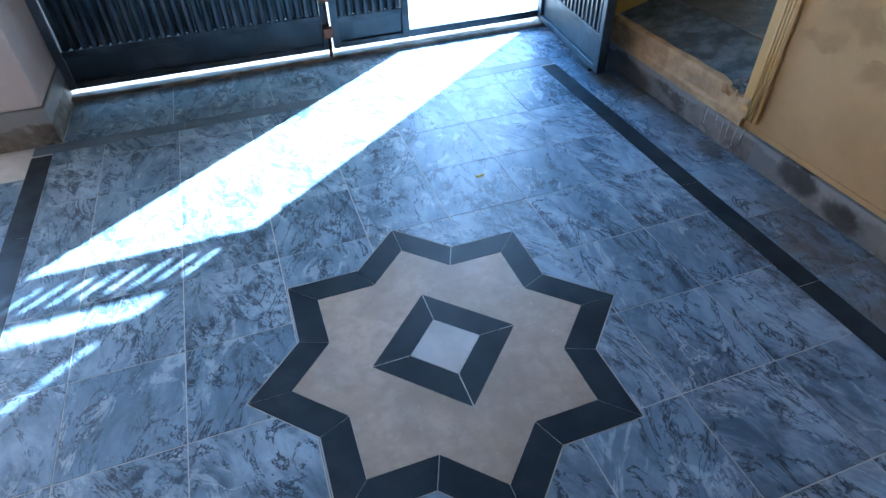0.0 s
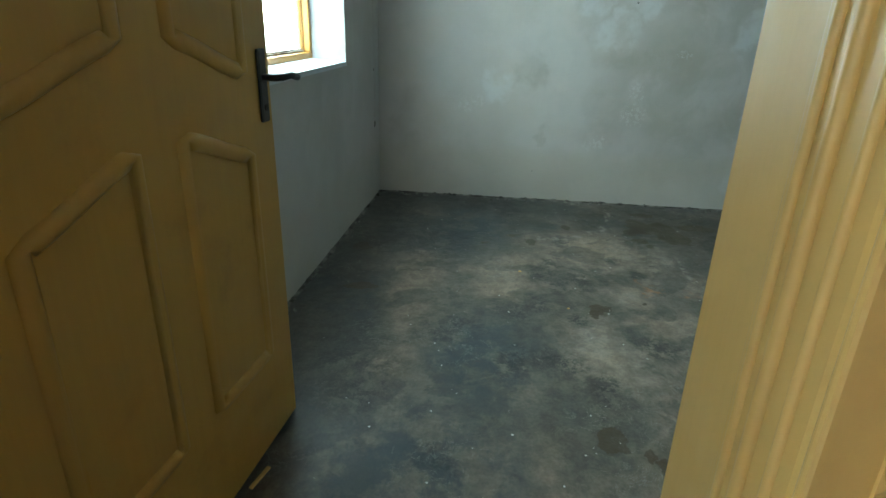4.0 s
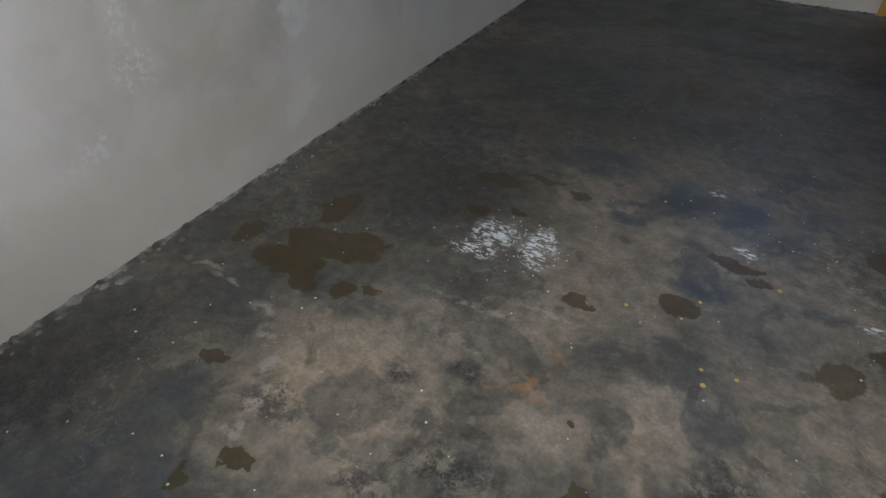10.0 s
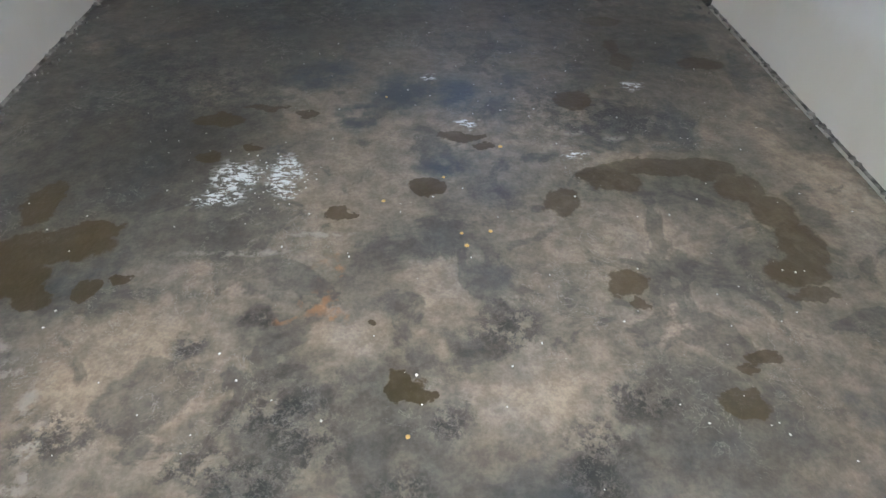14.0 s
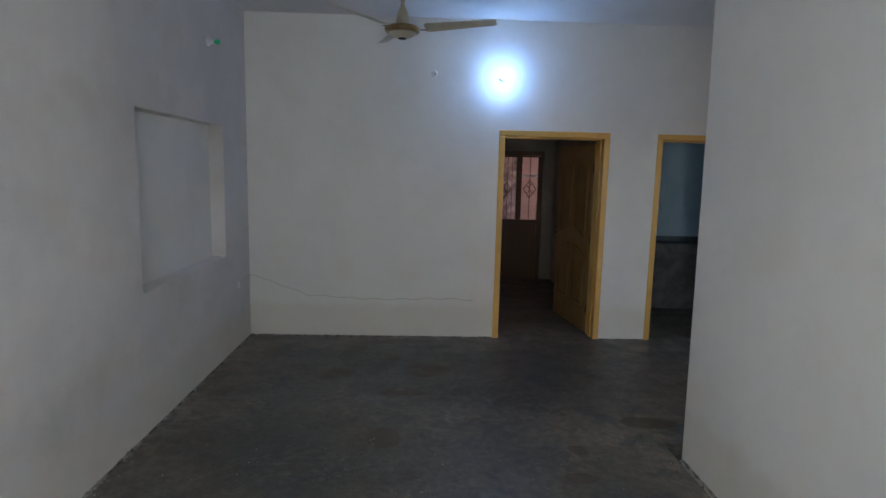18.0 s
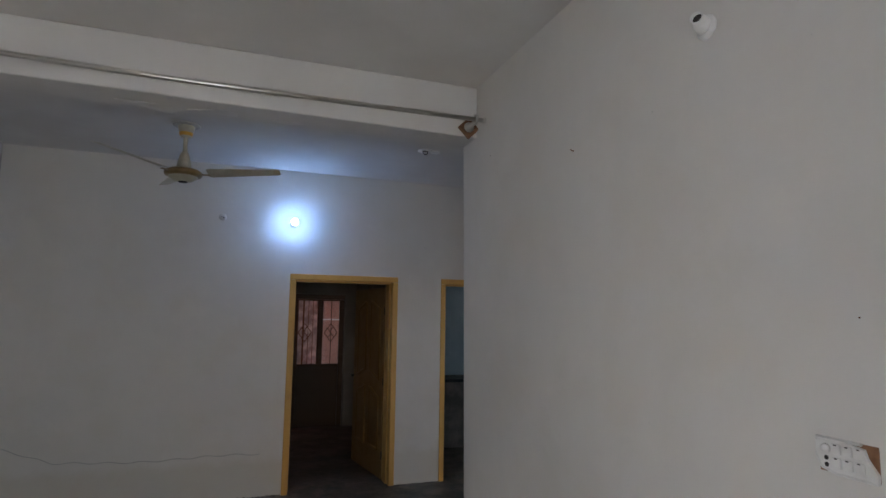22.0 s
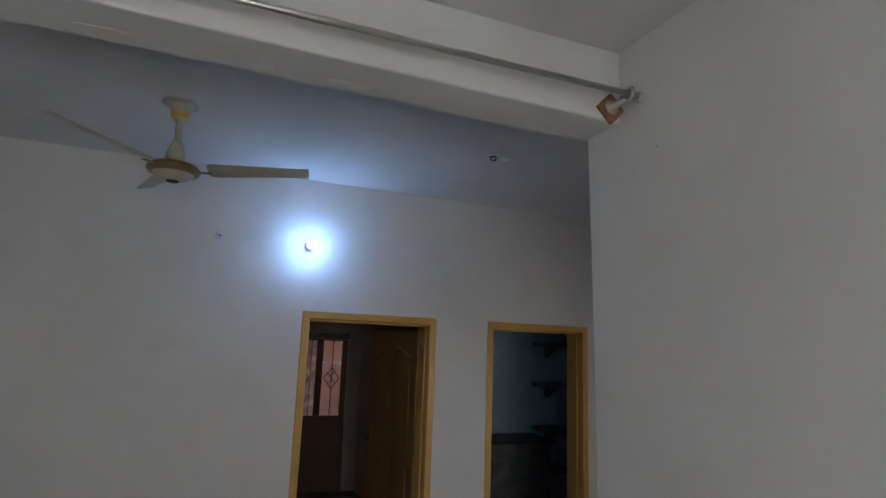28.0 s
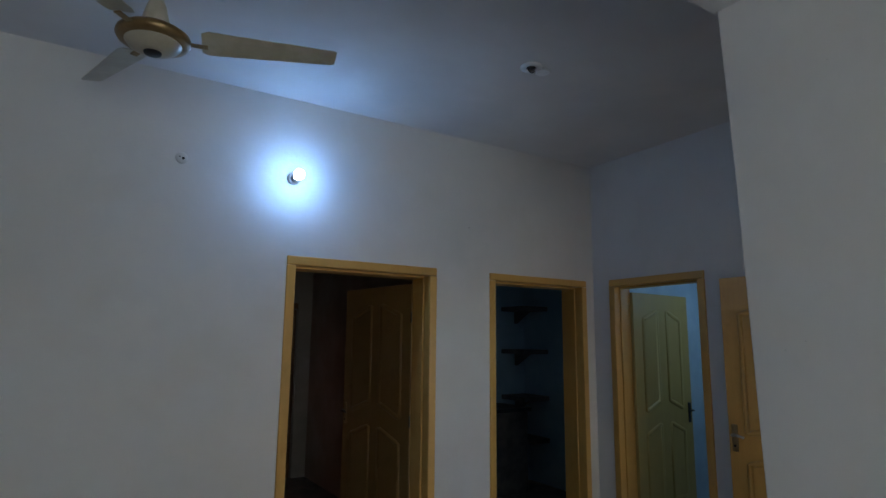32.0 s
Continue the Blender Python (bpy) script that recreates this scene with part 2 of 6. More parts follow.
WET = [(0.48, 0.82, 0.27, 0.13), (0.66, 0.60, 0.30, 0.12), (0.65, 1.73, 0.116, 0.17), (0.8, 1.62, 0.06, 0.09), (0.69, 1.22, 0.17, 0.10), (1.68, 1.73, 0.115, 0.04),
       (1.52, 1.67, 0.07, 0.03), (1.09, 0.86, 0.13, 0.19), (1.04, 1.25, 0.15, 0.07), (1.55, 0.74, 0.035, 0.04), (-0.55, 0.78, 0.40, 0.15), (2.44, 0.81, 0.08, 0.18)]
FRESH = [(1.2, 1.63, 0.13, 0.10), (1.10, 1.42, 0.13, 0.085), (0.95, 1.57, 0.10, 0.10), (1.07, 1.81, 0.20, 0.065), (0.2, 0.87, 0.08, 0.11), (0.2, 0.5, 0.11, 0.07),
         (1.80, 1.05, 0.08, 0.11), (0.30, 1.42, 0.10, 0.11)]
TINGE = [(0.50, 1.10, 0.62, 0.46), (1.12, 1.62, 0.22, 0.30), (0.35, 1.60, 0.45, 0.35), (1.75, 1.70, 0.16, 0.07), (1.60, 1.15, 0.10, 0.12)]
SCUFF = [(0.93, 0.91, 0.06, 0.075), (0.95, 1.06, 0.05, 0.05), (1.96, 0.94, 0.10, 0.045), (0.70, 1.27, 0.06, 0.03), (1.15, 0.72, 0.07, 0.05)]


def make_plaster(name, base, dark, warm, amount, wet=(), fresh=()):
    """Old distempered plaster: soft clouds of grime, worn pale patches, scuffs; wet and fresh are spots (y, z, ry, rz)."""
    m = Mat(name, 0.85, 0.0, 0.2)
    a = m.step(m.noise(0.9, 5.0, 0.5), 0.36, 0.64)
    b = m.step(m.noise(2.0, 5.0, 0.52), 0.45, 0.66)
    c = m.step(m.noise(7.0, 5.0, 0.6), 0.35, 0.75)
    col = m.mix(m.math("MULTIPLY", a, amount * 0.8), base, dark)
    col = m.mix(m.math("MULTIPLY", b, amount * 0.6), col, warm)
    col = m.mix(m.math("MULTIPLY", c, amount * 0.3), col, dark)
    pale = m.step(m.noise(1.7, 6.0, 0.6), 0.56, 0.63, 0.0, amount * 0.45)
    col = m.mix(pale, col, (base[0] * 1.06, base[1] * 1.06, base[2] * 1.06))
    streak = m.vmath("MULTIPLY", m.pos, (9.0, 9.0, 0.8))
    col = m.mix(m.math("MULTIPLY", m.step(m.noise(1.0, 4.0, 0.55, 0.0, streak), 0.5, 0.8), amount * 0.2), col, dark)
    if wet:
        yz = m.plan(1, 2, m.wobble((2.6, 0.30), (8.0, 0.14), (26.0, 0.05)))
        tone = m.step(m.noise(5.0, 5.0, 0.6), 0.3, 0.7, 0.5, 1.0)
        zone = m.math("MULTIPLY", m.blobs(TINGE, yz, 0.35), m.step(m.noise(3.4, 7.0, 0.62, 0.5), 0.36, 0.58, 0.35, 1.0))
        col = m.mix(m.math("MULTIPLY", zone, 0.5), col, (warm[0] * 0.74, warm[1] * 0.76, warm[2] * 0.74))
        col = m.mix(m.math("MULTIPLY", m.math("MULTIPLY", m.blobs(wet, yz, 0.7), tone), 0.36), col, (warm[0] * 0.60, warm[1] * 0.60, warm[2] * 0.56))
        col = m.mix(m.math("MULTIPLY", m.blobs(fresh, yz, 0.3), m.step(m.noise(9.0, 6.0, 0.65), 0.35, 0.6, 0.15, 0.5)), col, (0.68, 0.675, 0.68))
        scuff = m.math("MULTIPLY", m.blobs(SCUFF, yz, 0.4), m.step(m.noise(38.0, 5.0, 0.7), 0.5, 0.56))
        col = m.mix(m.math("MULTIPLY", scuff, 0.28), col, (0.74, 0.73, 0.72))
    z = m.math("ADD", m.axis(2), m.math("MULTIPLY", m.math("SUBTRACT", m.noise(6.0, 6.0, 0.65), 0.5), 0.16))
    col = m.mix(m.math("MULTIPLY", m.step(z, 0.58, 0.70, 1.0, 0.0), 0.32), col, (0.50, 0.45, 0.345))
    speck = m.step(m.noise(34.0, 3.0), 0.75, 0.8, 0.0, 0.35)
    col = m.mix(speck, col, (0.16, 0.15, 0.13))
    m.color(col)
    m.bump(m.math("ADD", m.noise(18.0, 6.0), m.math("MULTIPLY", m.noise(2.5, 4.0), 2.5)), 0.22, 0.006)
    return m.m


DAMP_EAST = [(3.02, 0.76, 0.197, 0.075), (3.09, 0.9, 0.141, 0.085), (3.12, 0.55, 0.06, 0.11), (2.9, 0.7, 0.076, 0.055), (2.99, 0.96, 0.063, 0.05), (2.83, 0.94, 0.04, 0.039),
             (2.75, 0.9, 0.037, 0.02), (2.67, 0.06, 0.109, 0.045), (2.5, -0.03, 0.098, 0.016), (2.33, 0.01, 0.051, 0.028), (2.65, 0.31, 0.043, 0.04), (2.49, 0.25, 0.039, 0.02),
             (3.0, 1.35, 0.045, 0.03), (2.71, 1.55, 0.05, 0.025), (2.79, 1.65, 0.024, 0.028), (2.66, 1.82, 0.02, 0.024), (3.32, 0.84, 0.05, 0.07), (2.48, 2.47, 0.06, 0.05), (2.0, 2.34, 0.035, 0.08)]
DAMP_WEST = [(1.4, 0.57, 0.07, 0.065), (1.2, 0.45, 0.11, 0.08), (1.0, 0.38, 0.18, 0.05), (0.82, 0.4, 0.10, 0.065), (0.75, 0.51, 0.09, 0.075), (0.69, 0.64, 0.075, 0.10),
             (0.67, 0.81, 0.08, 0.10), (0.74, 0.92, 0.105, 0.06), (0.73, 1.01, 0.08, 0.03), (1.28, 0.95, 0.058, 0.052), (1.26, 1.04, 0.022, 0.03), (0.98, 1.23, 0.054, 0.022),
             (1.04, 1.26, 0.027, 0.016), (1.1, 1.35, 0.06, 0.045), (0.91, -0.88, 0.11, 0.05), (0.92, -0.45, 0.06, 0.085), (0.93, -0.6, 0.035, 0.07), (0.56, -0.41, 0.11, 0.06), (0.84, -1.2, 0.06, 0.06)]
DAMP_MID = [(1.85, 0.48, 0.062, 0.055), (2.16, 0.62, 0.036, 0.042), (2.12, 0.64, 0.019, 0.017), (1.93, 1.27, 0.058, 0.042), (1.88, 1.3, 0.034, 0.024), (2.03, 1.07, 0.016, 0.012),
            (1.71, 0.18, 0.093, 0.03), (1.63, 0.24, 0.043, 0.019), (1.23, -0.09, 0.08, 0.08), (2.06, -1.35, 0.11, 0.14), (2.52, -2.5, 0.141, 0.127), (2.08, -2.95, 0.093, 0.07),
            (1.76, -2.59, 0.185, 0.16), (1.97, -2.1, 0.22, 0.05), (0.24, -1.6, 0.2, 0.09)]
SOOT_NEAR = [(2.49, 1.13, 0.05, 0.04), (2.24, 1.36, 0.14, 0.09), (2.42, 1.47, 0.08, 0.045), (2.17, 1.43, 0.09, 0.07), (1.64, 1.1, 0.08, 0.075), (1.34, 1.33, 0.085, 0.07), (1.47, 1.44, 0.092, 0.05),
             (1.82, 1.38, 0.047, 0.055), (2.33, 1.06, 0.04, 0.035), (2.76, 1.4, 0.085, 0.06), (2.3, 1.52, 0.11, 0.06), (1.95, 1.56, 0.08, 0.055), (1.84, 1.64, 0.08, 0.05), (1.5, 1.52, 0.085, 0.07), (1.48, 1.64, 0.11, 0.06)]
SOOT_FAR = [(1.9, 1.68, 0.10, 0.08), (1.68, 1.89, 0.10, 0.12), (1.19, 2.17, 0.11, 0.14), (0.95, 1.86, 0.06, 0.08), (1.39, 2.18, 0.08, 0.18), (2.6, 2.1, 0.25, 0.2), (3.1, 2.35, 0.3, 0.1), (3.3, 1.6, 0.12, 0.4),
            (1.2, 0.0, 0.3, 0.2), (2.9, -0.2, 0.3, 0.3), (2.6, -1.0, 0.5, 0.3), (1.4, -2.0, 0.6, 0.4)]
CRACK = [(3.32, 1.055, 0.08, 0.012), (3.20, 1.075, 0.08, 0.012), (3.0, 1.13, 0.05, 0.02), (2.93, 1.2, 0.03, 0.03), (2.84, 1.3, 0.022, 0.055),
         (2.79, 1.4, 0.018, 0.055), (2.76, 1.48, 0.02, 0.02), (2.78, 1.51, 0.03, 0.012), (1.24, 0.16, 0.07, 0.015), (1.13, 0.20, 0.05, 0.015), (2.45, 0.80, 0.16, 0.012), (2.2, 0.72, 0.1, 0.01)]
# blue-black patches; the three widest paint a sky sheen inside the entrance
COOL = [(1.73, -0.14, 0.11, 0.14), (1.95, -0.17, 0.14, 0.17), (2.13, 0.03, 0.10, 0.09), (1.78, 0.36, 0.08, 0.085), (2.29, -0.32, 0.154, 0.12), (1.48, 1.75, 0.35, 0.2), (2.9, 1.9, 0.4, 0.25), (0.8, 1.9, 0.4, 0.3)]
PALE = [(2.64, 1.26, 0.24, 0.18), (2.04, 1.13, 0.13, 0.10), (1.58, 1.33, 0.2, 0.15), (2.42, 0.95, 0.18, 0.08), (1.16, 1.1, 0.17, 0.12), (1.76, 0.95, 0.2, 0.11), (1.1, 0.73, 0.17, 0.10), (2.22, 0.05, 0.07, 0.05),
        (1.8, 1.13, 0.07, 0.06), (2.1, 1.75, 0.3, 0.12), (0.45, 0.35, 0.10, 0.5)]
# dark floor zones; hall and back-room ones put the fading light into colour
DARK_SHADE = [(2.3, -1.1, 1.4, 0.75), (1.5, -2.6, 2.4, 1.0), (2.9, 0.2, 0.5, 0.3), (0.9, -0.6, 0.5, 0.5), (3.35, 1.9, 0.25, 0.6), (1.9, 2.4, 1.6, 0.2), (0.6, -5.3, 2.2, 1.6)]
SPILL = [(2.53, 0.42, 0.085, 0.09), (2.56, 0.54, 0.075, 0.04), (2.36, 0.41, 0.05, 0.11), (2.33, 0.50, 0.03, 0.05), (1.3, 0.31, 0.043, 0.02), (0.94, -0.2, 0.052, 0.04), (1.69, 0.09, 0.03, 0.025), (1.83, -0.28, 0.033, 0.03)]
RUST = [(2.12, 1.06, 0.024, 0.018), (2.18, 1.01, 0.06, 0.045), (2.26, 1.06, 0.028, 0.02), (2.16, 0.87, 0.032, 0.05)]


def make_concrete():
    """Raw cement floor: worn pale zones, dark zones part grime part painted dimness, cool sheen, soot, damp blots, a
    spill of white paint, rust and grit.
    """
    m = Mat("raw_cement_floor", 0.5, 0.0, 0.4)
    broad = m.wobble((1.6, 0.5), (5.0, 0.25), (14.0, 0.08))
    edge = m.wobble((7.0, 0.10), (20.0, 0.06), (55.0, 0.02))
    a = m.step(m.noise(1.5, 7.0, 0.56), 0.40, 0.58)
    c = m.step(m.noise(6.3, 8.0, 0.66), 0.44, 0.62)
    warm = m.step(m.noise(2.2, 6.0, 0.58, 0.0, m.vmath("ADD", m.pos, (7.3, 3.1, 5.7))), 0.40, 0.60)
    col = m.mix(a, (0.138, 0.122, 0.100), (0.25, 0.207, 0.160))
    worn = m.mix(warm, (0.385, 0.30, 0.22), (0.345, 0.295, 0.245))
    col = m.mix(m.math("MULTIPLY", m.blobs(PALE, broad, 0.8), 0.62), col, worn)
    # grime, plus shade painted on the floor away from the window
    col = m.mix(m.math("MULTIPLY", m.blobs(DARK_SHADE, broad, 0.7), 0.76), col, (0.064, 0.059, 0.050))
    mottle = m.step(m.noise(4.2, 8.0, 0.60, 0.6), 0.52, 0.57, 0.0, 0.5)
    col = m.mix(mottle, col, (0.078, 0.073, 0.064))
    col = m.mix(m.math("MULTIPLY", c, 0.3), col, (0.095, 0.09, 0.08))
    k1 = m.step(m.noise(20.0, 7.0, 0.62), 0.36, 0.64, 0.84, 1.14)
    k2 = m.step(m.noise(75.0, 5.0, 0.7), 0.40, 0.60, 0.91, 1.08)
    col = m.mix(1.0, col, m.math("MULTIPLY", k1, k2), "MULTIPLY")
    # real blue-black patches, with reflected sky painted in by the entrance
    cool = m.math("MULTIPLY", m.blobs(COOL, m.wobble((5.0, 0.2), (16.0, 0.08)), 0.6), m.step(m.noise(9.0, 7.0, 0.66), 0.38, 0.58, 0.3, 0.9))
    blue = m.math("MAXIMUM", m.step(m.noise(2.1, 7.0, 0.64), 0.55, 0.66, 0.0, 0.45), cool)
    col = m.mix(blue, col, (0.064, 0.077, 0.084))
    near = m.wobble((5.0, 0.2), (16.0, 0.08))
    sooty = m.math("MAXIMUM", m.blobs(SOOT_NEAR, near, 0.7), m.math("MULTIPLY", m.blobs(SOOT_FAR, near, 0.7), 0.7))
    grain = m.math("MULTIPLY", m.step(m.noise(17.0, 9.0, 0.74), 0.44, 0.51), m.step(m.noise(46.0, 7.0, 0.8), 0.40, 0.48, 0.25, 1.0))
    col = m.mix(m.math("MULTIPLY", m.math("MULTIPLY", sooty, grain), 0.72), col, (0.020, 0.022, 0.024))
    hair = m.math("MULTIPLY", m.ridge(m.noise(30.0, 6.0, 0.7, 1.0), 0.02, 0.3), sooty)
    col = m.mix(hair, col, (0.30, 0.275, 0.24))
    net = m.math("MULTIPLY", m.ridge(m.noise(9.0, 6.0, 0.65, 0.6), 0.007, 0.45), m.step(m.noise(2.6, 3.0), 0.50, 0.62))
    col = m.mix(net, col, (0.38, 0.35, 0.31))
    crack = m.math("MULTIPLY", m.blobs(CRACK, m.wobble((9.0, 0.05), (30.0, 0.03)), 0.6), m.step(m.noise(30.0, 4.0, 0.65), 0.42, 0.56))
    col = m.mix(m.math("MULTIPLY", crack, 0.6), col, (0.37, 0.335, 0.29))
    damp = m.math("MAXIMUM", m.math("MAXIMUM", m.blobs(DAMP_EAST, edge, 0.07), m.blobs(DAMP_MID, edge, 0.07)), m.math("MULTIPLY", m.blobs(DAMP_WEST, edge, 0.09), 0.8))
    damp = m.math("MULTIPLY", damp, m.step(m.noise(8.0, 6.0, 0.62), 0.28, 0.60, 0.8, 1.0))
    col = m.mix(m.math("MULTIPLY", damp, 0.88), col, (0.072, 0.050, 0.020))
    rust = m.math("MULTIPLY", m.blobs(RUST, edge, 0.6), m.step(m.noise(22.0, 4.0), 0.46, 0.62))
    col = m.mix(m.math("MULTIPLY", rust, 0.45), col, (0.44, 0.20, 0.07))
    flat = m.vmath("MULTIPLY", m.pos, (1.0, 1.9, 1.0))
    spill = m.math("MULTIPLY", m.blobs(SPILL, edge, 0.35), m.step(m.noise(34.0, 5.0, 0.68, 0.5, flat), 0.50, 0.545))
    fleck = m.math("MAXIMUM", m.step(m.noise(75.0, 2.0), 0.77, 0.80, 0.0, 0.5), m.step(m.noise(26.0, 5.0, 0.7), 0.74, 0.78, 0.0, 0.6))
    col = m.mix(m.math("MAXIMUM", spill, fleck), col, (0.62, 0.62, 0.60))
    g = m.n.new("ShaderNodeGamma")
    g.inputs["Gamma"].default_value = 1.22
    m.l.new(col, g.inputs["Color"])
    m.color(m.mix(1.0, g.outputs[0], (1.29, 1.33, 1.39), "MULTIPLY"))
    gloss = m.step(m.noise(3.1, 6.0, 0.65), 0.35, 0.65, 0.37, 0.52)
    m.rough(m.math("SUBTRACT", gloss, m.math("MULTIPLY", damp, 0.03)))
    h = m.math("ADD", m.math("MULTIPLY", m.noise(7.0, 6.0, 0.6), 1.5), m.noise(60.0, 4.0))
    m.bump(m.math("ADD", h, m.math("MULTIPLY", spill, 0.8)), 0.26, 0.006)
    return m.m


def make_wood_paint(name, a, b):
    """Brushed enamel on wood, a little grimy, with faint vertical brush marks."""
    m = Mat(name, 0.38)
    brush = m.vmath("MULTIPLY", m.pos, (60.0, 60.0, 3.0))
    f = m.step(m.noise(1.0, 4.0, 0.6, 0.0, brush), 0.3, 0.7, 0.0, 0.3)
    col = m.mix(f, a, b)
    dirt = m.step(m.noise(4.5, 6.0, 0.65), 0.55, 0.75, 0.0, 0.35)
    col = m.mix(dirt, col, (a[0] * 0.5, a[1] * 0.47, a[2] * 0.5))
    chip = m.step(m.noise(40.0, 3.0), 0.76, 0.79, 0.0, 0.8)
    col = m.mix(chip, col, (0.09, 0.06, 0.035))
    m.color(col)
    m.rough(m.step(m.noise(7.0, 4.0), 0.3, 0.7, 0.32, 0.48))
    m.bump(m.noise(1.0, 3.0, 0.5, 0.0, brush), 0.05, 0.002)
    return m.m


def make_skirting():
    """Cheap stone slabs, each of its own grey or brown, with damp tide marks."""
    m = Mat("grimy_stone_skirting", 0.55)
    r = m.random()
    base = m.mix(m.step(r, 0.1, 0.9), (0.12, 0.085, 0.055), (0.17, 0.165, 0.155))
    col = m.mix(m.step(m.noise(6.0, 7.0, 0.62), 0.40, 0.66), base, (0.22, 0.195, 0.165))
    col = m.mix(m.step(m.noise(2.6, 6.0, 0.62), 0.52, 0.60, 0.0, 0.85), col, (0.06, 0.05, 0.036))
    col = m.mix(m.step(m.noise(19.0, 5.0, 0.65), 0.56, 0.66, 0.0, 0.5), col, (0.36, 0.32, 0.27))
    yz = m.plan(1, 2, m.wobble((8.0, 0.06), (30.0, 0.03)))
    wet = m.blobs([(1.17, 0.075, 0.085, 0.045), (0.97, 0.045, 0.07, 0.04), (2.22, 0.03, 0.18, 0.06)], yz, 0.3)
    col = m.mix(m.math("MULTIPLY", wet, 0.85), col, (0.035, 0.03, 0.022))
    smear = m.step(m.axis(2, m.wobble((6.0, 0.07), (25.0, 0.03))), 0.085, 0.10)
    col = m.mix(m.math("MULTIPLY", smear, m.math("SUBTRACT", 0.75, wet)), col, (0.30, 0.285, 0.26))
    m.color(col)
    m.bump(m.noise(40.0, 4.0), 0.15, 0.003)
    return m.m


def make_cream():
    """Cream limestone with fine pits, faint scuffs and darker clouds."""
    m = Mat("cream_limestone", 0.42)
    col = m.mix(m.step(m.noise(4.0, 7.0, 0.64), 0.36, 0.64), (0.30, 0.245, 0.18), (0.43, 0.36, 0.275))
    col = m.mix(m.step(m.noise(22.0, 7.0, 0.7), 0.44, 0.62, 0.0, 0.5), col, (0.28, 0.235, 0.175))
    col = m.mix(m.step(m.noise(60.0, 3.0), 0.68, 0.74, 0.0, 0.6), col, (0.55, 0.49, 0.40))
    col = m.mix(m.step(m.noise(13.0, 5.0, 0.65), 0.70, 0.75, 0.0, 0.7), col, (0.12, 0.09, 0.06))
    m.color(col)
    m.rough(m.step(m.noise(9.0, 6.0, 0.65), 0.3, 0.7, 0.36, 0.56))
    m.bump(m.noise(50.0, 3.0), 0.1, 0.002)
    return m.m


def make_glass(name, tint, dirt):
    m = bpy.data.materials.new(name)
    m.use_nodes = True
    n, l = m.node_tree.nodes, m.node_tree.links
    n.clear()
    out, mx, mx2 = n.new("ShaderNodeOutputMaterial"), n.new("ShaderNodeMixShader"), n.new("ShaderNodeMixShader")
    tr, gl, df = n.new("ShaderNodeBsdfTransparent"), n.new("ShaderNodeBsdfGlossy"), n.new("ShaderNodeBsdfTranslucent")
    fr, ns, mr = n.new("ShaderNodeValue"), n.new("ShaderNodeTexNoise"), n.new("ShaderNodeMapRange")
    gl.inputs["Roughness"].default_value = 0.03
    fr.outputs[0].default_value = 0.06
    tr.inputs[0].default_value = (*tint, 1)
    df.inputs[0].default_value = (0.8, 0.82, 0.84, 1)
    ns.inputs["Scale"].default_value, ns.inputs["Detail"].default_value = 9.0, 6.0
    mr.inputs["From Min"].default_value, mr.inputs["From Max"].default_value = 0.4, 0.75
    mr.inputs["To Min"].default_value, mr.inputs["To Max"].default_value = dirt * 0.4, dirt
    l.new(n.new("ShaderNodeNewGeometry").outputs["Position"], ns.inputs["Vector"])
    l.new(ns.outputs["Fac"], mr.inputs["Value"])
    l.new(mr.outputs["Result"], mx2.inputs[0])
    l.new(tr.outputs[0], mx2.inputs[1])
    l.new(df.outputs[0], mx2.inputs[2])
    l.new(fr.outputs[0], mx.inputs[0])
    l.new(mx2.outputs[0], mx.inputs[1])
    l.new(gl.outputs[0], mx.inputs[2])
    l.new(mx.outputs[0], out.inputs["Surface"])
    return m


def make_glow(name, color, strength):
    m = Mat(name, 0.4)
    m.color(color)
    m.b.inputs["Emission Color"].default_value = (*color, 1)
    m.b.inputs["Emission Strength"].default_value = strength
    return m.m


M_MARBLE = make_marble()
M_DARK = simple("dark_green_slate", (0.010, 0.016, 0.022), (0.026, 0.036, 0.044), 6.0, 0.42, 0, 0.06, 60, 0.2)
M_CREAM = make_cream()
M_SHELF = simple("dark_rendered_concrete", (0.05, 0.052, 0.055), (0.10, 0.10, 0.10), 6.0, 0.7, 0, 0.2, 40)
M_SLAB = simple("blue_grey_cement", (0.045, 0.062, 0.075), (0.19, 0.22, 0.245), 13.0, 0.38, 0, 0.15, 50)
M_WHITE_ST = simple("white_marble", (0.38, 0.385, 0.38), (0.48, 0.485, 0.48), 9.0, 0.3, 0, 0.06, 50)
M_GROUT = simple("pale_grout", (0.44, 0.43, 0.40), (0.52, 0.50, 0.46), 20.0, 0.85, 0, 0.3, 90)
M_SKIRT = make_skirting()
M_OCHRE_WALL = make_wall_ochre()
M_PORCH_PALE = simple("pale_porch_plaster", (0.52, 0.40, 0.33), (0.60, 0.48, 0.40), 3.0, 0.8, 0, 0.2, 30, 0.2)
# dark render chosen for unseen porch surfaces, to cut bounced light
M_BOUNCE_CUT = simple("bounce_cutting_render", (0.36, 0.275, 0.215), (0.44, 0.345, 0.275), 3.0, 0.9, 0, 0.3, 30, 0.2)
M_PLASTER = make_plaster("grimy_distemper", (0.62, 0.575, 0.54), (0.43, 0.415, 0.405), (0.48, 0.43, 0.365), 0.5, WET, FRESH)
M_PLASTER_N = make_plaster("damp_distemper", (0.58, 0.55, 0.52), (0.41, 0.395, 0.375), (0.45, 0.405, 0.345), 0.55)
